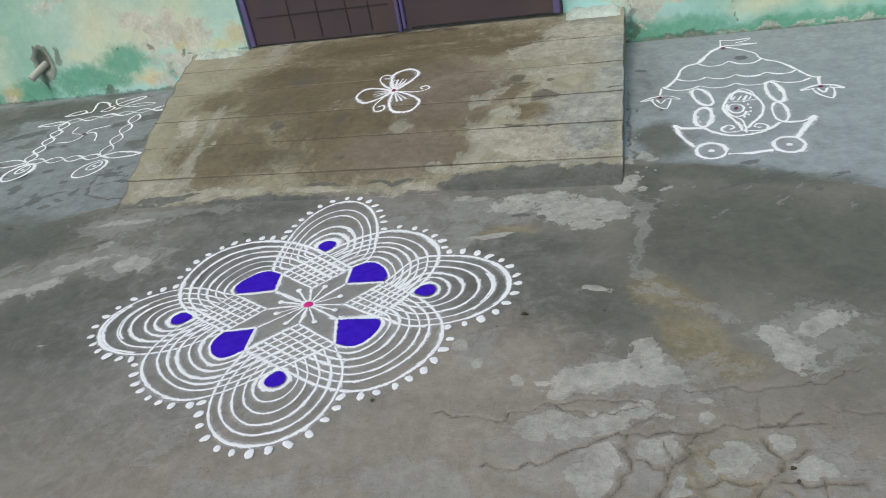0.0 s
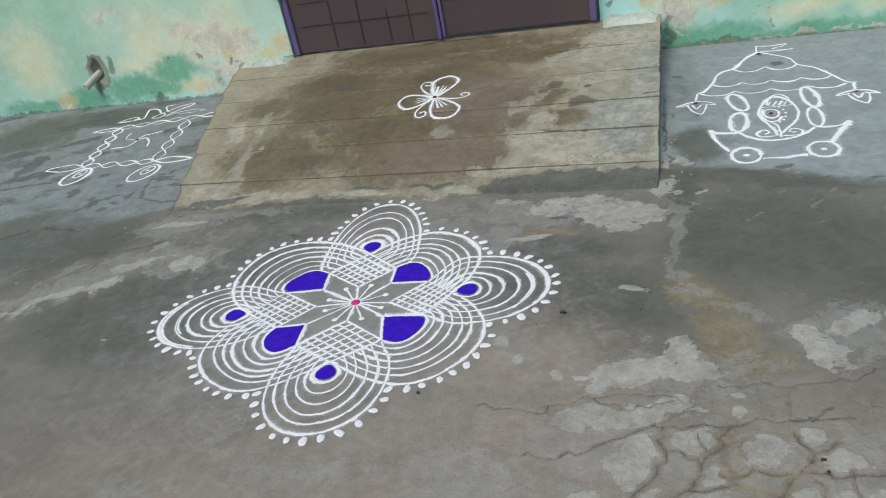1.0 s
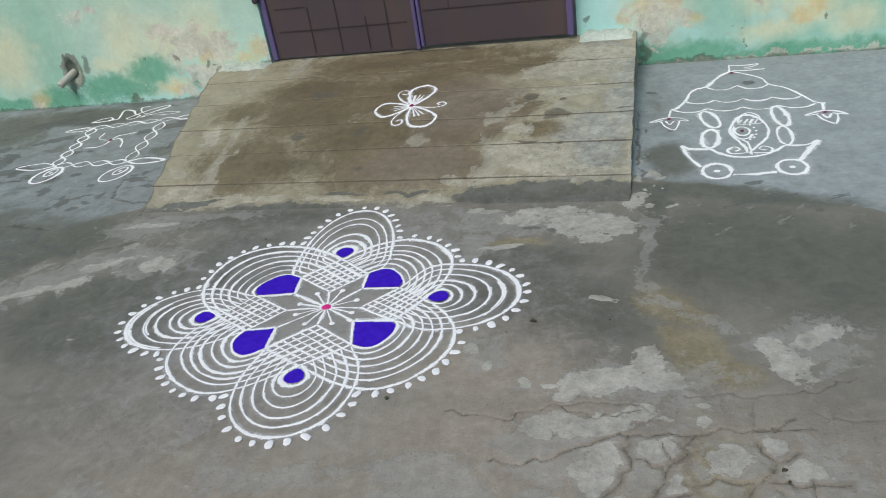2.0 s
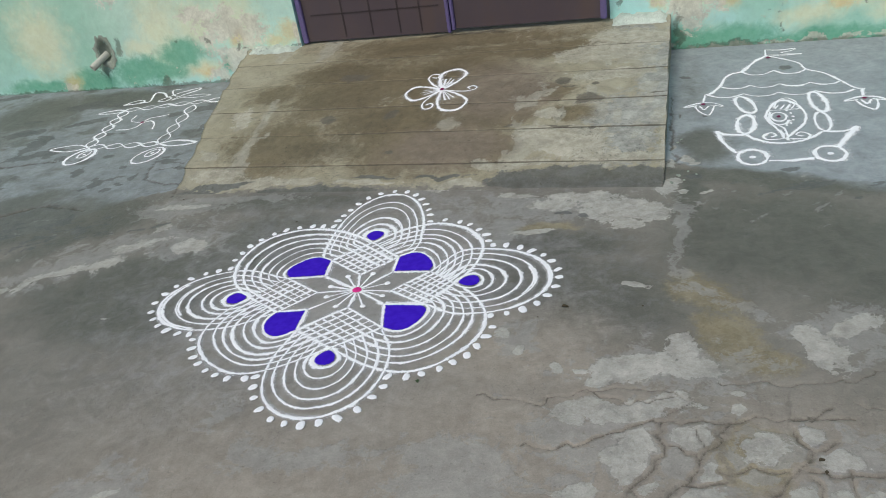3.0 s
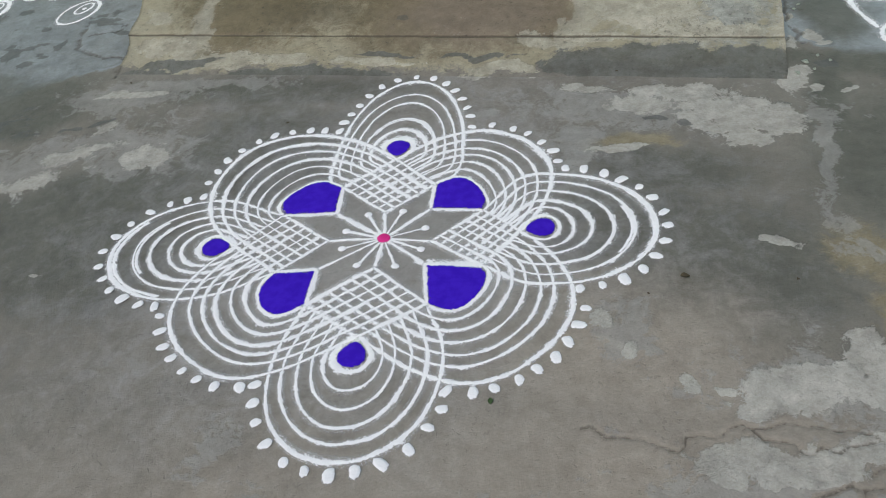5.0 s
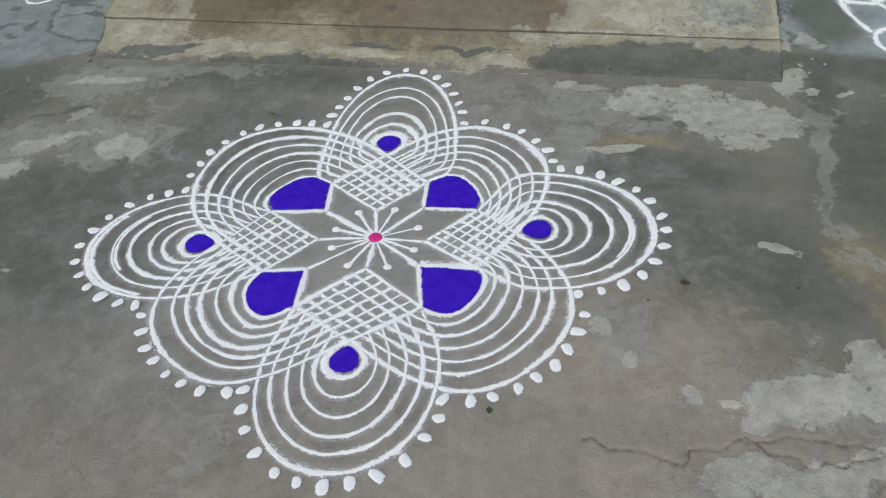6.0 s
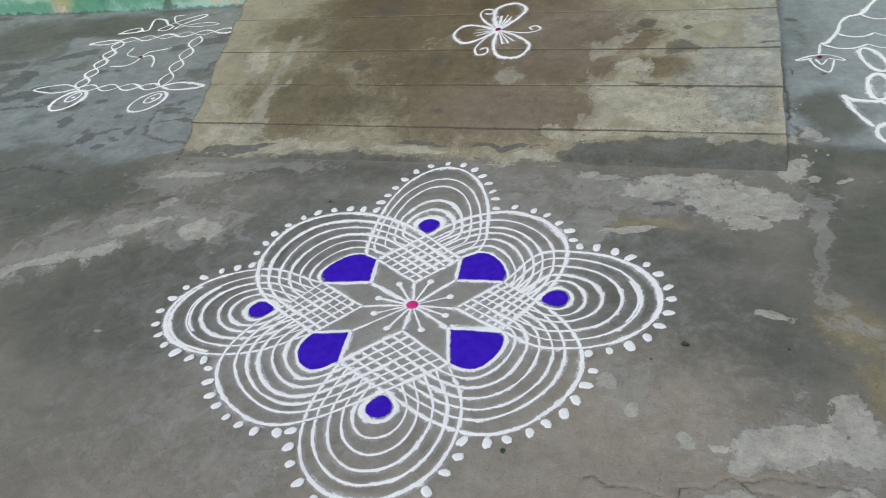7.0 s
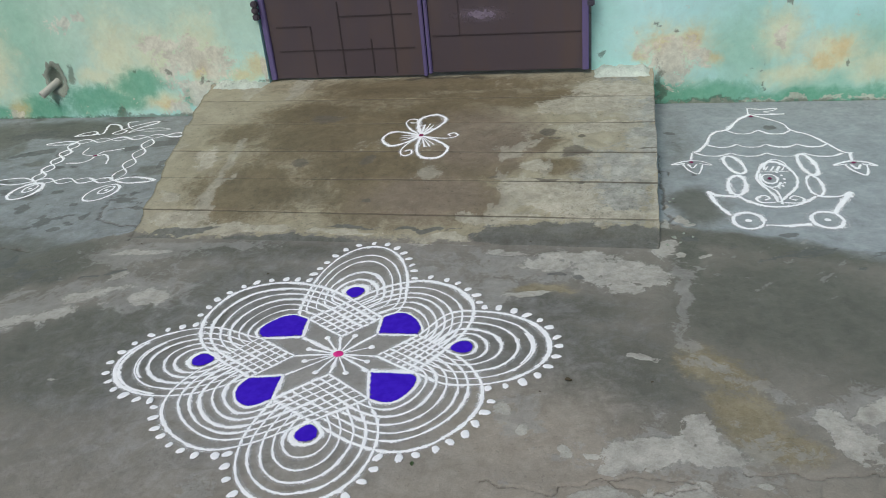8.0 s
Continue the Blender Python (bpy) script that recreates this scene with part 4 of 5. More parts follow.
def ribbon(name, points, width, parent, material=None, closed=False, curved=True, seed=None, label=""):
    """A hand-strewn line of powder: a low ridge that wavers a little in place and width."""
    LAYER[0] += 1
    seed = LAYER[0] if seed is None else seed
    line = smooth_line(points, closed=closed) if curved else [Vector(q).to_2d() for q in points]
    if not closed:
        line = [line[0] + (line[0] - line[1]).normalized() * 0.008] + line + [line[-1] + (line[-1] - line[-2]).normalized() * 0.008]
    n = len(line)
    lift = 0.0012 + 0.00002 * (LAYER[0] % 60)
    verts, edge, faces = [], [], []
    length = 0.0
    for i, q in enumerate(line):
        a = line[i - 1] if closed or i else q
        b = line[(i + 1) % n] if closed or i < n - 1 else q
        t = (b - a).normalized() if (b - a).length > 1e-9 else Vector((1, 0))
        side = Vector((-t.y, t.x))
        length += (q - a).length
        sway = 0.0026 * (float(vnoise(length * 22, seed * 1.7, 51)) - 0.5)
        w = width * 0.93 * (0.42 + 0.5 * float(fbm(length * 23, seed * 2.3, 52, 2)) + 0.62 * float(vnoise(length * 5, seed * 3.1, 54)))
        # the powder drifts further to one side, now to the other
        drift = float(vnoise(length * 6, seed * 4.3, 56))
        across = ((-1.25 - 1.4 * drift, 1.0, 0.0), (-0.70, 0.60, 0.0007), (0, 0.0, 0.0017), (0.70, 0.60, 0.0007), (2.65 - 1.4 * drift, 1.0, 0.0))
        end = 0.0
        if not closed:
            end = max(0.0, 1 - min(i, n - 1 - i) / 1.5)
        for u, e, h in across:
            v = q + side * (u * w + sway)
            verts.append((v.x, v.y, ground_height(v.x, v.y) + lift + h))
            edge.append(max(e, end))
    for i in range(n if closed else n - 1):
        j = (i + 1) % n
        for k in range(4):
            faces.append((i * 5 + k, j * 5 + k, j * 5 + k + 1, i * 5 + k + 1))
    return mesh_object(name, verts, faces, material or white, parent, {"edge": edge}, label=label)


def pool(name, outline, parent, material, lift=0.0009, height=0.0016, label="", curved=True, spread=1.14):
    """A filled patch of powder, thin at its rim."""
    LAYER[0] += 1
    line = smooth_line(outline, 0.008, True) if curved else outline
    c = sum(line, Vector((0, 0))) / len(line)
    n = len(line)
    verts, edge, faces = [], [], []
    for f, e, h in ((spread, 1.0, 0.0), (0.96, 0.62, 0.4), (0.75, 0.1, 0.9), (0.4, 0.0, 1.0)):
        for k, q in enumerate(line):
            v = c + (q - c) * f * (1 + 0.085 * (float(vnoise(k * 0.8, LAYER[0] * 1.3, 53)) - 0.5))
            verts.append((v.x, v.y, ground_height(v.x, v.y) + lift + 0.00002 * (LAYER[0] % 40) + h * height))
            edge.append(e)
    for r in range(3):
        for k in range(n):
            j = (k + 1) % n
            faces.append((r * n + k, r * n + j, r * n + n + j, r * n + n + k))
    faces.append(tuple(3 * n + k for k in range(n)))
    return mesh_object(name, verts, faces, material, parent, {"edge": edge}, label=label)


def oval(x, y, rx, ry, turn=0.0, n=14, tip=0.0, start=0.0):
    """Points of an ellipse, drawn out to a tip at its right end."""
    c, s = math.cos(radians(turn)), math.sin(radians(turn))
    out = []
    for k in range(n):
        t = 2 * math.pi * k / n + start
        u, v = rx * math.cos(t) * (1 + tip * max(0, math.cos(t)) ** 3), ry * math.sin(t) * (1 - 0.5 * tip * max(0, math.cos(t)))
        out.append(Vector((x + u * c - v * s, y + u * s + v * c)))
    return out


def drawing(name, label):
    ob = new(name)
    tagged(ob, label, "floor drawing", group="floor drawings")
    return ob


def mix(a, b, f):
    return Vector(a) + (Vector(b) - Vector(a)) * f


def hermite(a, b, ta, tb, n=14):
    out = []
    for k in range(n):
        t = k / n
        out.append(a * (2 * t ** 3 - 3 * t * t + 1) + ta * (t ** 3 - 2 * t * t + t) + b * (3 * t * t - 2 * t ** 3) + tb * (t ** 3 - t * t))
    return out


class Petal:
    """One of the four lattice petals: lattice corners (inner, first, second), bud, tip and both widest places; how far each loop reaches out and how wide it is."""

    def __init__(self, inner, first, second, bud, tip, wide1, wide2, reaches, widths):
        self.inner, self.first, self.second, self.bud, self.tip = (Vector(v) for v in (inner, first, second, bud, tip))
        self.wide = (Vector(wide1), Vector(wide2))
        self.reaches, self.widths = reaches, widths
        self.outer = self.bud + (self.inner - self.bud).normalized() * 0.052

    def loop(self, i, shrink=1.0):
        tip = mix(self.bud, self.tip, self.reaches[i] * shrink)
        wide = [mix(self.bud, w, self.widths[i] * shrink) for w in self.wide]
        ends = [mix(self.outer, c, (1.0, 0.80, 0.62, 0.44, 0.27)[i]) for c in (self.first, self.second)]
        mid = (wide[0] + wide[1]) / 2
        axis = tip - mid
        out = hermite(ends[0], wide[0], (wide[0] - ends[0]) * 0.9, axis * 0.9, 10)
        for k in range(25):
            t = math.pi * (k / 24 - 0.5)
            side = (wide[0] if t < 0 else wide[1]) - mid
            out.append(mid + axis * math.cos(t) ** 0.92 + side * abs(math.sin(t)))
        return out + hermite(wide[1], ends[1], -axis * 0.9, (ends[1] - wide[1]) * 0.9, 10)[1:] + [ends[1]]


# lattice petals round the centre, anticlockwise from the one towards the gate
NORTH = Petal((-0.022, 0.093), (0.080, 0.208), (-0.160, 0.181), (-0.057, 0.357), (-0.097, 0.681), (0.127, 0.332), (-0.216, 0.262), (1, 0.788, 0.657, 0.415, 0.253), (1, 0.883, 0.716, 0.574, 0.437))
WEST = Petal((-0.137, -0.019), (-0.283, 0.062), (-0.232, -0.135), (-0.420, -0.066), (-0.682, -0.124), (-0.499, 0.105), (-0.394, -0.232), (1, 0.777, 0.619, 0.438, 0.315), (1, 0.818, 0.657, 0.507, 0.367))
SOUTH = Petal((0.004, -0.099), (-0.122, -0.226), (0.152, -0.198), (0.028, -0.357), (0.077, -0.605), (-0.137, -0.414), (0.221, -0.344), (1, 0.842, 0.699, 0.524, 0.347), (1, 0.834, 0.653, 0.483, 0.343))
EAST = Petal((0.118, 0.0), (0.251, -0.069), (0.222, 0.120), (0.371, 0.067), (0.630, 0.105), (0.402, -0.112), (0.339, 0.265), (1, 0.813, 0.633, 0.444, 0.281), (1, 0.847, 0.672, 0.484, 0.367))
# between them: kite corner, outermost reach of the arcs, both neighbours, the reach of the filled drop, the steps between the arcs, how full they swell and how long their shoulders are
CORNERS = (((-0.146, 0.080), (-0.471, 0.335), NORTH, WEST, 0.319, (0, 0.15, 0.304, 0.455, 0.628, 0.798, 1), (0.615, 0.079), 1.575),
           ((-0.133, -0.118), (-0.332, -0.405), WEST, SOUTH, 0.332, (0, 0.147, 0.308, 0.489, 0.621, 0.754, 1), (0.744, 0.23), 1.614),
           ((0.122, -0.078), (0.406, -0.317), SOUTH, EAST, 0.309, (0, 0.123, 0.29, 0.459, 0.636, 0.769, 1), (0.641, 0.544), 1.309),
           ((0.090, 0.113), (0.278, 0.408), EAST, NORTH, 0.286, (0, 0.145, 0.308, 0.465, 0.592, 0.774, 1), (0.751, 0.438), 0.828))


def sweep(corner, i):
    """An arc from the lattice of petal a, round the filled drop, into the lattice of petal b; its two lattice tails with it."""
    kite, reach, a, b, near, steps, swell, shoulder = corner
    g = i / 6
    pa, pb = mix(a.second, a.outer, g), mix(b.first, b.outer, g)
    start, stop = mix(a.inner, a.first, g), mix(b.inner, b.second, g)
    out_way = Vector(reach).normalized()
    d = out_way * (near + (Vector(reach).length - near) * steps[i])
    along = (pb - pa).normalized() * ((pb - pa).length * (swell[0] + swell[1] * g))
    da, db = (pa - start).normalized(), (pb - stop).normalized()
    ra, rb = (d - pa).length, (d - pb).length
    body = hermite(pa, d, da * ra * shoulder, along, 16) + hermite(d, pb, along, -db * rb * shoulder, 16) + [pb]
    return [start, mix(start, pa, 0.5)] + body + [mix(pb, stop, 0.5), stop], body


def inside(q, ring):
    hit = False
    for a, b in zip(ring, ring[1:] + ring[:1]):
        if (a.y > q.y) != (b.y > q.y) and q.x < a.x + (q.y - a.y) / (b.y - a.y) * (b.x - a.x):
            hit = not hit
    return hit


def big_drawing():
    ob = drawing("powder_floor_drawing", "large eight-petalled white powder drawing with violet-blue fills on the street")
    rings = []
    rnd_w = random.Random(9)
    fine = 0.0073
    for p in (NORTH, WEST, SOUTH, EAST):
        petal = new("lattice_petal")
        petal.parent = ob
        for i in range(5):
            ribbon("loop", p.loop(i), fine * (1.2 if i == 0 else rnd_w.uniform(0.72, 1.05)), petal)
        # where the hand went over the line again
        for i, first, last, shrink in {id(WEST): ((0, 16, 32, 0.955), (1, 15, 27, 0.96)), id(EAST): ((0, 17, 28, 0.982), (1, 17, 26, 0.97)), id(NORTH): ((3, 14, 30, 0.95),)}.get(id(p), ()):
            ribbon("second_stroke", p.loop(i, shrink)[first:last], fine * 0.8, petal)
        ring = p.loop(0)
        rings.append((ring, (p.first + p.second) / 2))
        axis = (p.inner - p.bud)
        turn = math.degrees(math.atan2(axis.y, axis.x))
        pool("bud", oval(p.bud.x, p.bud.y, 0.030, 0.031, turn, tip=0.25), petal, blue, 0.0034, label="violet-blue powder bud", spread=1.05)
        ribbon("bud_outline", oval(p.bud.x, p.bud.y, 0.041, 0.042, turn, tip=0.30), fine * 1.35, petal, closed=True)
    for corner in CORNERS:
        kite, a, b = corner[0], corner[2], corner[3]
        petal = new("arc_petal")
        petal.parent = ob
        k = Vector(kite)
        for i in range(7):
            line, body = sweep(corner, i)
            ribbon("arc", line, fine * (1.35 if i == 0 else 1.2 if i == 6 else rnd_w.uniform(0.75, 1.0)), petal)
            if i == 0:
                drop = [k] + [mix(a.second, k, 0.5), a.second] + body[2:-2:3] + [b.first, mix(b.first, k, 0.5)]
                c = sum(drop, Vector((0, 0))) / len(drop)
                pool("drop_fill", [c + (q - c) * 0.925 for q in drop], petal, blue, 0.0034, label="violet-blue powder drop", curved=False, spread=1.04)
                ribbon("kite_edge", [k, a.second], fine * 1.35, petal)
                ribbon("kite_edge", [k, b.first], fine * 1.35, petal)
            if i == 6:
                rings.append((body, Vector((0, 0))))
    for p in (NORTH, WEST, SOUTH, EAST):
        ribbon("spoke", [Vector((0, 0)), p.inner], fine * 1.0, ob)
    for kite, a, b in ((c[0], c[2], c[3]) for c in CORNERS):
        k = Vector(kite)
        ribbon("spoke", [Vector((0, 0)), k], fine * 1.0, ob)
        for p in (a, b):
            way = (p.inner.normalized() + k.normalized()).normalized()
            ribbon("short_spoke", [Vector((0, 0)), way * 0.10], fine * 0.8, ob)
            pool("spoke_dot", oval(way.x * 0.103, way.y * 0.103, 0.0105, 0.0095), ob, white, height=0.004)
    pool("centre_dot", oval(0, 0, 0.0148, 0.0145), ob, magenta, 0.0035, 0.004, label="magenta powder dot")
    # dots round the rim
    closed_rings = [r + [c] for r, c in rings]
    rnd = random.Random(4)
    gap, reach = 0.047, 0.025
    dot_me = []
    for k in range(12):
        sample = pool("rim_dot", [q * (0.82 + 0.4 * float(vnoise(j * 0.8, k * 3.7, 57))) for j, q in enumerate(oval(0, 0, 0.0135 + 0.0012 * (k % 3), 0.0105 + 0.0008 * (k % 2), n=12))], ob, white, 0.0012, 0.003)
        dot_me.append(sample.data)
        bpy.data.objects.remove(sample)
    placed = []
    for i, (ring, _) in enumerate(rings):
        line = smooth_line(ring, 0.004)
        c = sum(line, Vector((0, 0))) / len(line)
        since = 0.03
        for a, q in zip(line, line[1:]):
            since += (q - a).length
            t = (q - a).normalized()
            out = Vector((t.y, -t.x))
            if out.dot(q - c) < 0:
                out = -out
            at = q + out * reach
            if since < gap * 0.93:
                continue
            if any(inside(at, r) or min((at - w).length for w in r) < reach * 0.78 for j, r in enumerate(closed_rings) if j != i):
                continue
            if any((at - w).length < gap * 0.72 for w in placed):
                continue
            placed.append(at)
            since = rnd.uniform(-0.004, 0.004)
            dot = new("rim_dot", rnd.choice(dot_me))
            dot.parent = ob
            dot.matrix_basis = pose(at.x + rnd.uniform(-0.003, 0.003), at.y + rnd.uniform(-0.003, 0.003), 0, 0, 0, math.degrees(math.atan2(out.y, out.x)) + rnd.uniform(-30, 30)) @ Matrix.Scale(rnd.uniform(0.88, 1.15), 4)
    return ob


big_drawing()


def flower_drawing():
    ob = drawing("flower_floor_drawing", "small white powder flower with three petals on the ramp")
    c = Vector((-0.082, 1.518))
    for far, half in (((-0.256, 1.475), 0.070), ((-0.055, 1.745), 0.060), ((0.035, 1.315), 0.064)):
        f = Vector(far) - c
        side = Vector((-f.y, f.x)).normalized() * half
        ribbon("petal", [c, c + f * 0.42 - side * 0.80, c + f * 0.80 - side, c + f, c + f * 0.80 + side, c + f * 0.42 + side * 0.80, c], 0.0098, ob)
        for k in (-1, 0, 1):
            ribbon("stamen", [c, c + f * (0.55 - 0.06 * abs(k)) + side * 0.34 * k], 0.005, ob)
    for far, hook in (((-0.185, 1.665), 1), ((0.066, 1.50), -1), ((-0.142, 1.36), -1)):
        f = Vector(far) - c
        s = Vector((-f.y, f.x)) * hook
        ribbon("tendril", [c, c + f * 0.5 + s * 0.08, c + f * 0.92 + s * 0.05, c + f * 1.12 - s * 0.14, c + f * 0.98 - s * 0.30, c + f * 0.82 - s * 0.20, c + f * 0.92 - s * 0.08], 0.0066, ob)
    pool("heart", oval(c.x, c.y, 0.011, 0.011), ob, maroon, 0.004, 0.004, label="magenta powder dot")
    return ob


flower_drawing()


def chariot_drawing():
    ob = drawing("chariot_floor_drawing", "white powder drawing of a temple chariot on grey cement")
    thick, thin = 0.0118, 0.0082
    for x, y in ((1.279, 0.945), (1.552, 0.960)):
        wheel = new("wheel")
        wheel.parent = ob
        ribbon("rim", oval(x, y, 0.053, 0.066), thick * 1.05, wheel, closed=True)
        pool("hub", oval(x, y, 0.014, 0.013), wheel, white)
    ribbon("axle", [(1.335, 0.910), (1.41, 0.908), (1.490, 0.920)], thick * 1.1, ob)
    ribbon("prow", [(1.155, 1.198), (1.180, 1.085), (1.222, 0.985)], thick, ob)
    ribbon("stern", [(1.677, 1.202), (1.622, 1.089), (1.585, 1.010)], thick * 1.4, ob)
    ribbon("deck", [(1.155, 1.198), (1.185, 1.165), (1.268, 1.155)], thick * 0.85, ob)
    ribbon("deck", [(1.548, 1.162), (1.633, 1.162), (1.677, 1.202)], thick * 0.85, ob)
    ribbon("hull", [(1.262, 1.165), (1.300, 1.108), (1.358, 1.070), (1.429, 1.067), (1.493, 1.099), (1.548, 1.162)], thick, ob)
    for x, y, rx, ry, a in ((1.281, 1.472, 0.034, 0.098, 12), (1.272, 1.263, 0.034, 0.095, -5), (1.570, 1.475, 0.030, 0.112, 5), (1.562, 1.262, 0.028, 0.095, 0)):
        ribbon("pillar_loop", oval(x, y, rx, ry, a), thick * 0.95, ob, closed=True)
    ribbon("roof_edge", [(1.410, 2.098), (1.352, 2.022), (1.306, 1.919), (1.284, 1.886), (1.240, 1.866), (1.206, 1.805), (1.187, 1.719), (1.144, 1.628), (1.122, 1.615)], thin * 1.1, ob)
    ribbon("roof_edge", [(1.410, 2.098), (1.504, 2.016), (1.547, 1.961), (1.567, 1.881), (1.636, 1.814), (1.690, 1.707), (1.731, 1.616), (1.767, 1.599)], thin * 1.1, ob)
    for a, b, n, sag in (((1.284, 1.886), (1.567, 1.881), 2, 0.045), ((1.186, 1.704), (1.690, 1.707), 4, 0.030), ((1.129, 1.605), (1.727, 1.596), 4, 0.032)):
        for k in range(n):
            p, q = mix(a, b, k / n), mix(a, b, (k + 1) / n)
            ribbon("scallop", [p, mix(p, q, 0.3) - Vector((0, sag)), mix(p, q, 0.7) - Vector((0, sag)), q], thin, ob)
    flag = new("flag")
    flag.parent = ob
    ribbon("pole", [(1.405, 2.09), (1.411, 2.19)], thin, flag)
    ribbon("pennant", [(1.411, 2.185), (1.475, 2.172), (1.550, 2.185)], thin, flag)
    ribbon("pennant", [(1.550, 2.180), (1.530, 2.155), (1.480, 2.132)], thin * 0.9, flag)
    ribbon("pennant", [(1.480, 2.132), (1.522, 2.105), (1.571, 2.100)], thin * 0.9, flag)
    ribbon("pennant", [(1.571, 2.100), (1.495, 2.092), (1.425, 2.105)], thin, flag)
    pool("knob", oval(1.416, 2.066, 0.011, 0.011), flag, maroon, 0.003, 0.003, label="maroon powder dot")
    for x, y, lean in ((1.108, 1.497, 0), (1.750, 1.490, 0)):
        lotus = new("hanging_lotus")
        lotus.parent = ob
        ribbon("stem", [(x + 0.008, y + 0.105), (x, y + 0.03)], thin, lotus)
        ribbon("leaf", [(x, y + 0.022), (x + 0.045, y + 0.010), (x + 0.080, y - 0.028), (x + 0.03, y - 0.012)], thin * 0.85, lotus)
        ribbon("leaf", [(x, y + 0.022), (x - 0.04, y + 0.005), (x - 0.078, y - 0.025), (x - 0.03, y - 0.014)], thin * 0.85, lotus)
        ribbon("blossom", [(x - 0.035, y - 0.025), (x - 0.015, y - 0.085), (x + 0.02, y - 0.125), (x + 0.038, y - 0.075), (x + 0.045, y - 0.025)], thin * 0.85, lotus)
        ribbon("blossom", [(x - 0.015, y - 0.02), (x + 0.002, y - 0.06), (x + 0.022, y - 0.02)], thin * 0.8, lotus)
        pool("heart", oval(x, y, 0.009, 0.009), lotus, maroon, 0.003, 0.003, label="maroon powder dot")
    conch = new("conch")
    conch.parent = ob
    ribbon("shell", [(1.403, 1.104), (1.398, 1.165), (1.366, 1.265), (1.357, 1.349), (1.389, 1.455), (1.436, 1.503), (1.485, 1.448), (1.507, 1.347), (1.492, 1.246), (1.445, 1.163), (1.412, 1.104)], thin, conch)
    ribbon("coil", oval(1.403, 1.325, 0.030, 0.045), thin * 0.8, conch, closed=True)
    for k in range(4):
        ribbon("crown_stroke", [(1.395 + 0.022 * k, 1.408), (1.412 + 0.022 * k, 1.450)], thin * 0.8, conch)
    ribbon("crown", [(1.391, 1.414), (1.408, 1.490), (1.446, 1.530), (1.480, 1.495), (1.487, 1.435)], thin * 0.8, conch)
    ribbon("coil", [(1.372, 1.375), (1.366, 1.320), (1.372, 1.275), (1.392, 1.243), (1.423, 1.250), (1.440, 1.285)], thin * 0.8, conch)
    ribbon("neck", [(1.394, 1.236), (1.415, 1.199), (1.419, 1.126), (1.417, 1.085)], thin * 0.9, conch)
    ribbon("crown_band", [(1.375, 1.395), (1.43, 1.400), (1.495, 1.405)], thin * 0.8, conch)
    for k in range(6):
        t = 0.9 - 0.42 * k
        pool("bead", oval(1.408 + 0.050 * math.cos(t), 1.320 + 0.09 * math.sin(t), 0.006, 0.008, n=8), conch, white)
    for x, s in ((1.362, 1), (1.470, -1)):
        ribbon("scroll", [(1.405 - 0.0 * s, 1.110), (x + 0.018 * s, 1.100), (x - 0.022 * s, 1.105), (x - 0.030 * s, 1.140), (x, 1.165), (x + 0.018 * s, 1.140), (x, 1.125)], thin * 0.9, conch)
    pool("heart", oval(1.403, 1.325, 0.008, 0.009), conch, maroon, 0.003, 0.003, label="magenta powder dot")
    return ob


chariot_drawing()


def braid(parent, a, b, turns, half, width):
    """Two lines that wind round each other from a to b."""
    a, b = Vector(a), Vector(b)
    side = Vector((-(b - a).y, (b - a).x)).normalized()
    for phase in (0, math.pi):
        ribbon("braid_strand", [mix(a, b, k / (turns * 6)) + side * half * math.sin(math.pi * k / 6 + phase) for k in range(turns * 6 + 1)], width, parent)


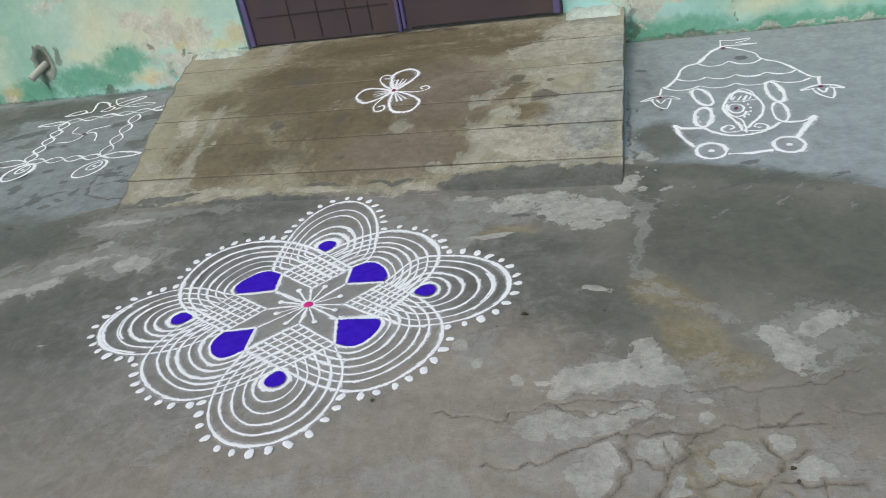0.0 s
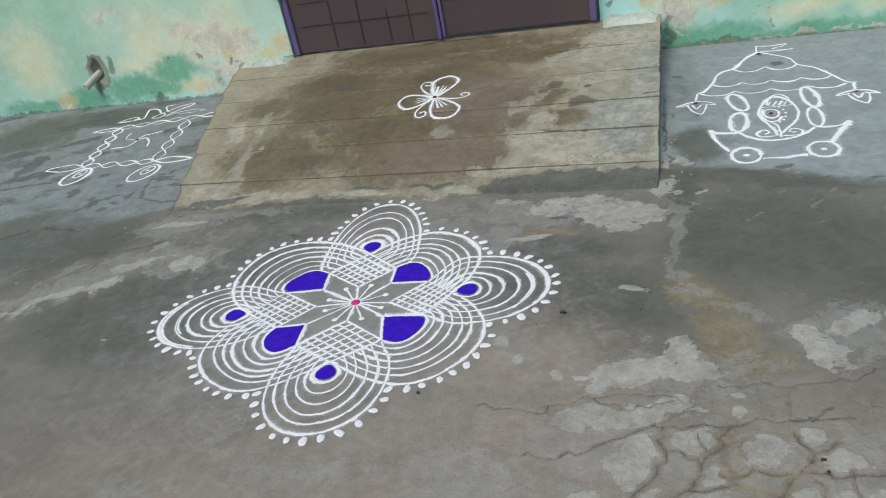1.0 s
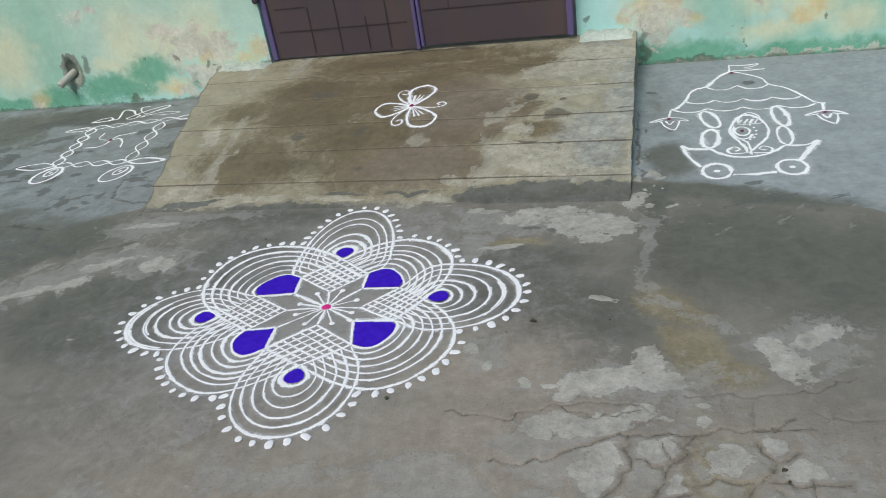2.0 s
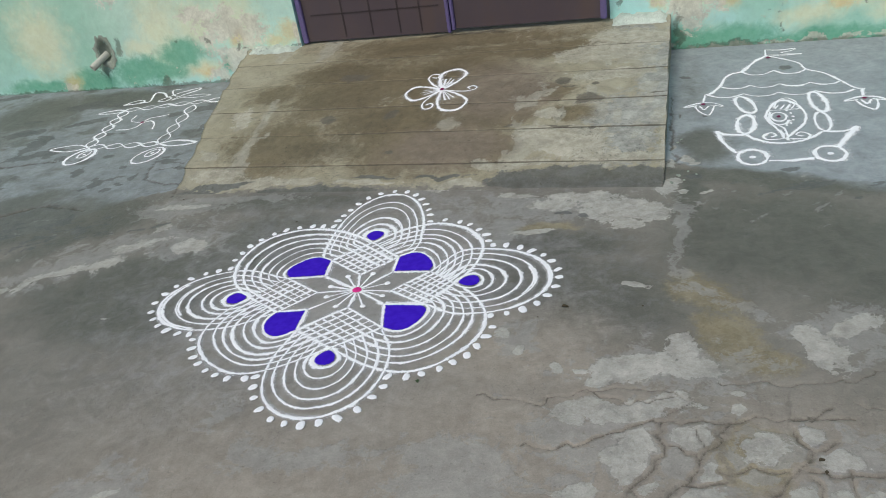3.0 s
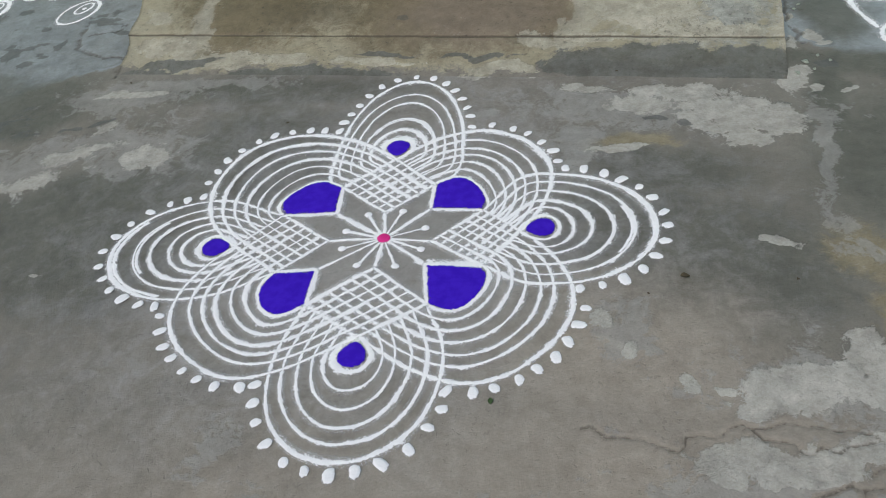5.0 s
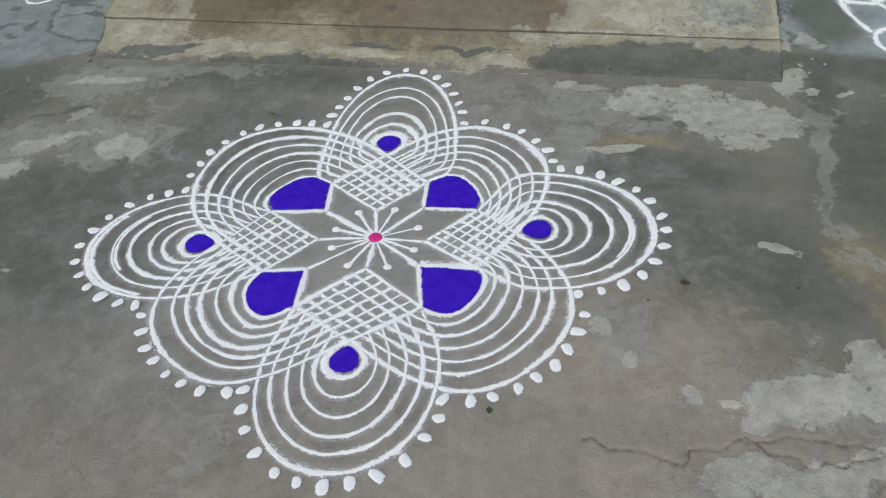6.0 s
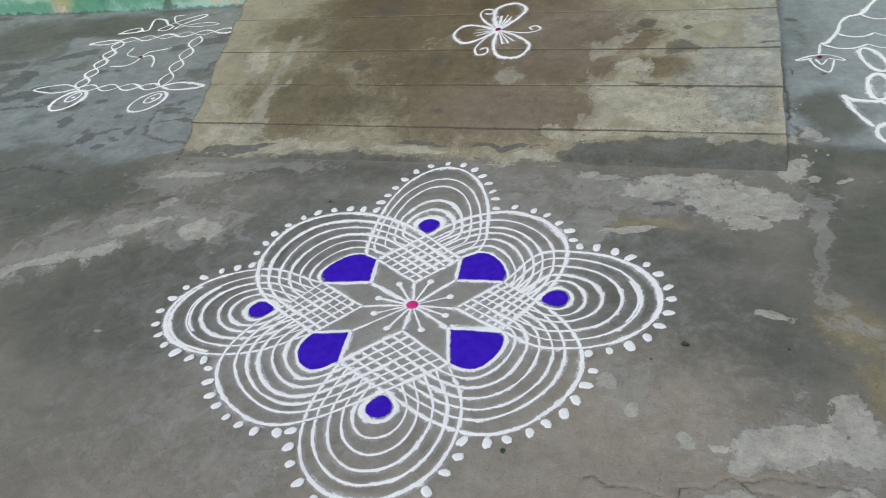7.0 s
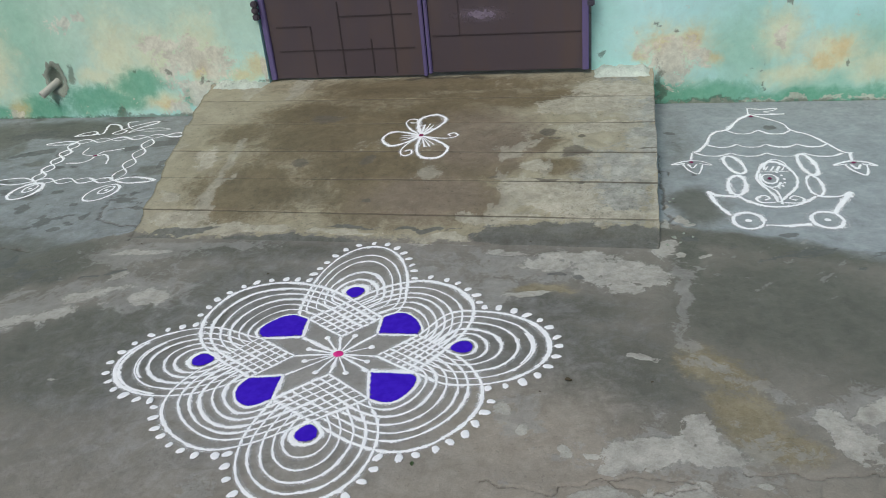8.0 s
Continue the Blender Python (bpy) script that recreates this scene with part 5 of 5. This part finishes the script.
def square_drawing():
    ob = drawing("braided_floor_drawing", "white powder drawing of a braided square on grey cement")
    ob.location = (-0.022, -0.045, 0)
    w = 0.0070
    bl, br, tr, tl = (-1.975, 1.318), (-1.545, 1.335), (-1.650, 1.880), (-2.085, 1.840)
    braid(ob, bl, br, 4, 0.032, w)
    braid(ob, br, tr, 4, 0.031, w)
    braid(ob, tl, bl, 5, 0.030, w)
    braid(ob, (-2.10, 1.845), (-1.60, 1.935), 5, 0.030, w)
    for a, b, half in ((bl, (-2.205, 1.305), 0.040), (br, (-1.330, 1.335), 0.034), (tl, (-2.255, 1.812), 0.026), ((-1.60, 1.935), (-1.46, 1.955), 0.030)):
        a, b = Vector(a), Vector(b)
        s = Vector((-(b - a).y, (b - a).x)).normalized() * half
        ribbon("corner_leaf", [a, mix(a, b, 0.35) + s, mix(a, b, 0.75) + s * 0.7, b, mix(a, b, 0.75) - s * 0.7, mix(a, b, 0.35) - s, a], w * 1.25, ob)
    for x, y, turn in ((-1.940, 1.200, 82), (-1.520, 1.190, 75)):
        hook = new("corner_loop")
        hook.parent = ob
        ribbon("loop", oval(x, y, 0.095, 0.066, turn), w * 1.4, hook, closed=True)
        ribbon("loop", oval(x + 0.006, y + 0.03, 0.045, 0.026, turn), w * 1.2, hook, closed=True)
        pool("dot", oval(x + 0.006, y + 0.03, 0.010, 0.010), hook, white)
    ribbon("top_wave", [(-2.165, 1.935), (-2.13, 1.985), (-2.075, 2.005), (-2.045, 1.965), (-2.09, 1.945), (-2.165, 1.935)], w * 1.1, ob)
    ribbon("top_wave", [(-2.07, 1.965), (-2.01, 1.975), (-2.045, 2.075), (-2.05, 2.125), (-1.985, 2.105), (-1.93, 2.045), (-1.885, 2.015), (-1.90, 1.965), (-1.95, 1.975), (-1.915, 2.04), (-1.875, 2.10), (-1.79, 2.165), (-1.76, 2.145), (-1.83, 2.06), (-1.86, 1.99)], w, ob)
    ribbon("top_wave", [(-1.90, 2.165), (-1.95, 2.15), (-1.90, 2.07), (-1.80, 2.015), (-1.72, 2.005), (-1.625, 2.03), (-1.70, 2.055), (-1.80, 2.03), (-1.86, 1.975)], w, ob)
    c = Vector((-1.845, 1.640))
    ribbon("pinwheel_arm", [(-1.955, 1.755), (-1.945, 1.68), (-1.91, 1.655), c], w, ob)
    ribbon("pinwheel_arm", [c, (-1.80, 1.66), (-1.755, 1.62), (-1.715, 1.535)], w, ob)
    ribbon("pinwheel_arm", [c, (-1.835, 1.70), (-1.80, 1.715), (-1.735, 1.745)], w, ob)
    ribbon("pinwheel_arm", [c, (-1.84, 1.595), (-1.87, 1.55), (-1.95, 1.545)], w, ob)
    pool("heart", oval(c.x, c.y, 0.011, 0.011), ob, maroon, 0.003, 0.003, label="magenta powder dot")
    return ob


square_drawing()


# ---- litter ----
def litter(x, y, size, turn, material, label):
    pts, faces, n = [], [], 7
    for i in range(n):
        u = i / (n - 1)
        half = 0.34 * math.sin(math.pi * min(0.97, u + 0.04)) ** 0.8
        for v in (-1, 0, 1):
            pts.append((size * (u - 0.5), size * half * v, 0.0025 + size * (0.12 * abs(v) + 0.10 * math.sin(u * 5))))
    faces = [tuple(f) for f in grid_faces(n, 3)]
    m = len(pts)
    pts += [(a, b, c - 0.0012) for a, b, c in pts]
    faces += [tuple(m + k for k in reversed(f)) for f in faces]
    ob = mesh_object("dry_leaf", pts, faces, material)
    ob.matrix_basis = pose(x, y, ground_height(x, y) + 0.0005, 0, 0, turn)
    return tagged(ob, label, "leaf", group="leaf litter")


for x, y, size, turn in ((0.694, -0.062, 0.020, 10), (0.92, -0.05, 0.008, 40), (0.62, -0.12, 0.006, 0), (1.33, -0.62, 0.016, 30), (1.335, -0.655, 0.012, 80), (-0.42, 0.46, 0.010, 60), (0.50, 0.74, 0.008, 20), (-1.05, 0.66, 0.008, 0)):
    litter(x, y, size, turn, leaf_mat, "tiny curled dry brown leaf on the cement")
litter(0.335, -0.432, 0.016, 100, green_leaf, "tiny green leaf scrap on the cement")


# ---- cement chips at the foot of the ramp ----
def chip(x, y, size, seed):
    bm = bmesh.new()
    bmesh.ops.create_icosphere(bm, subdivisions=2, radius=size)
    for v in bm.verts:
        k = 0.7 + 0.6 * noise.noise(v.co * (1.1 / size) + Vector((seed * 3.7, 0, 0)))
        v.co = Vector((v.co.x * k * 1.3, v.co.y * k, v.co.z * k * 0.55))
    ob = part("cement_chip", bm, dark_cement, smooth=True)
    ob.matrix_basis = pose(x, y, ground_height(x, y) + size * 0.3, 0, 0, seed * 71)
    return tagged(ob, "small broken grey cement chip by the ramp", "rubble", group="cement chips")


for k, (x, y, size) in enumerate(((1.01, 0.80, 0.010), (1.045, 0.835, 0.007), (0.985, 0.745, 0.009), (1.03, 0.765, 0.006), (1.005, 1.10, 0.008), (1.02, 1.13, 0.006), (1.075, 0.81, 0.006))):
    chip(x, y, size, k)
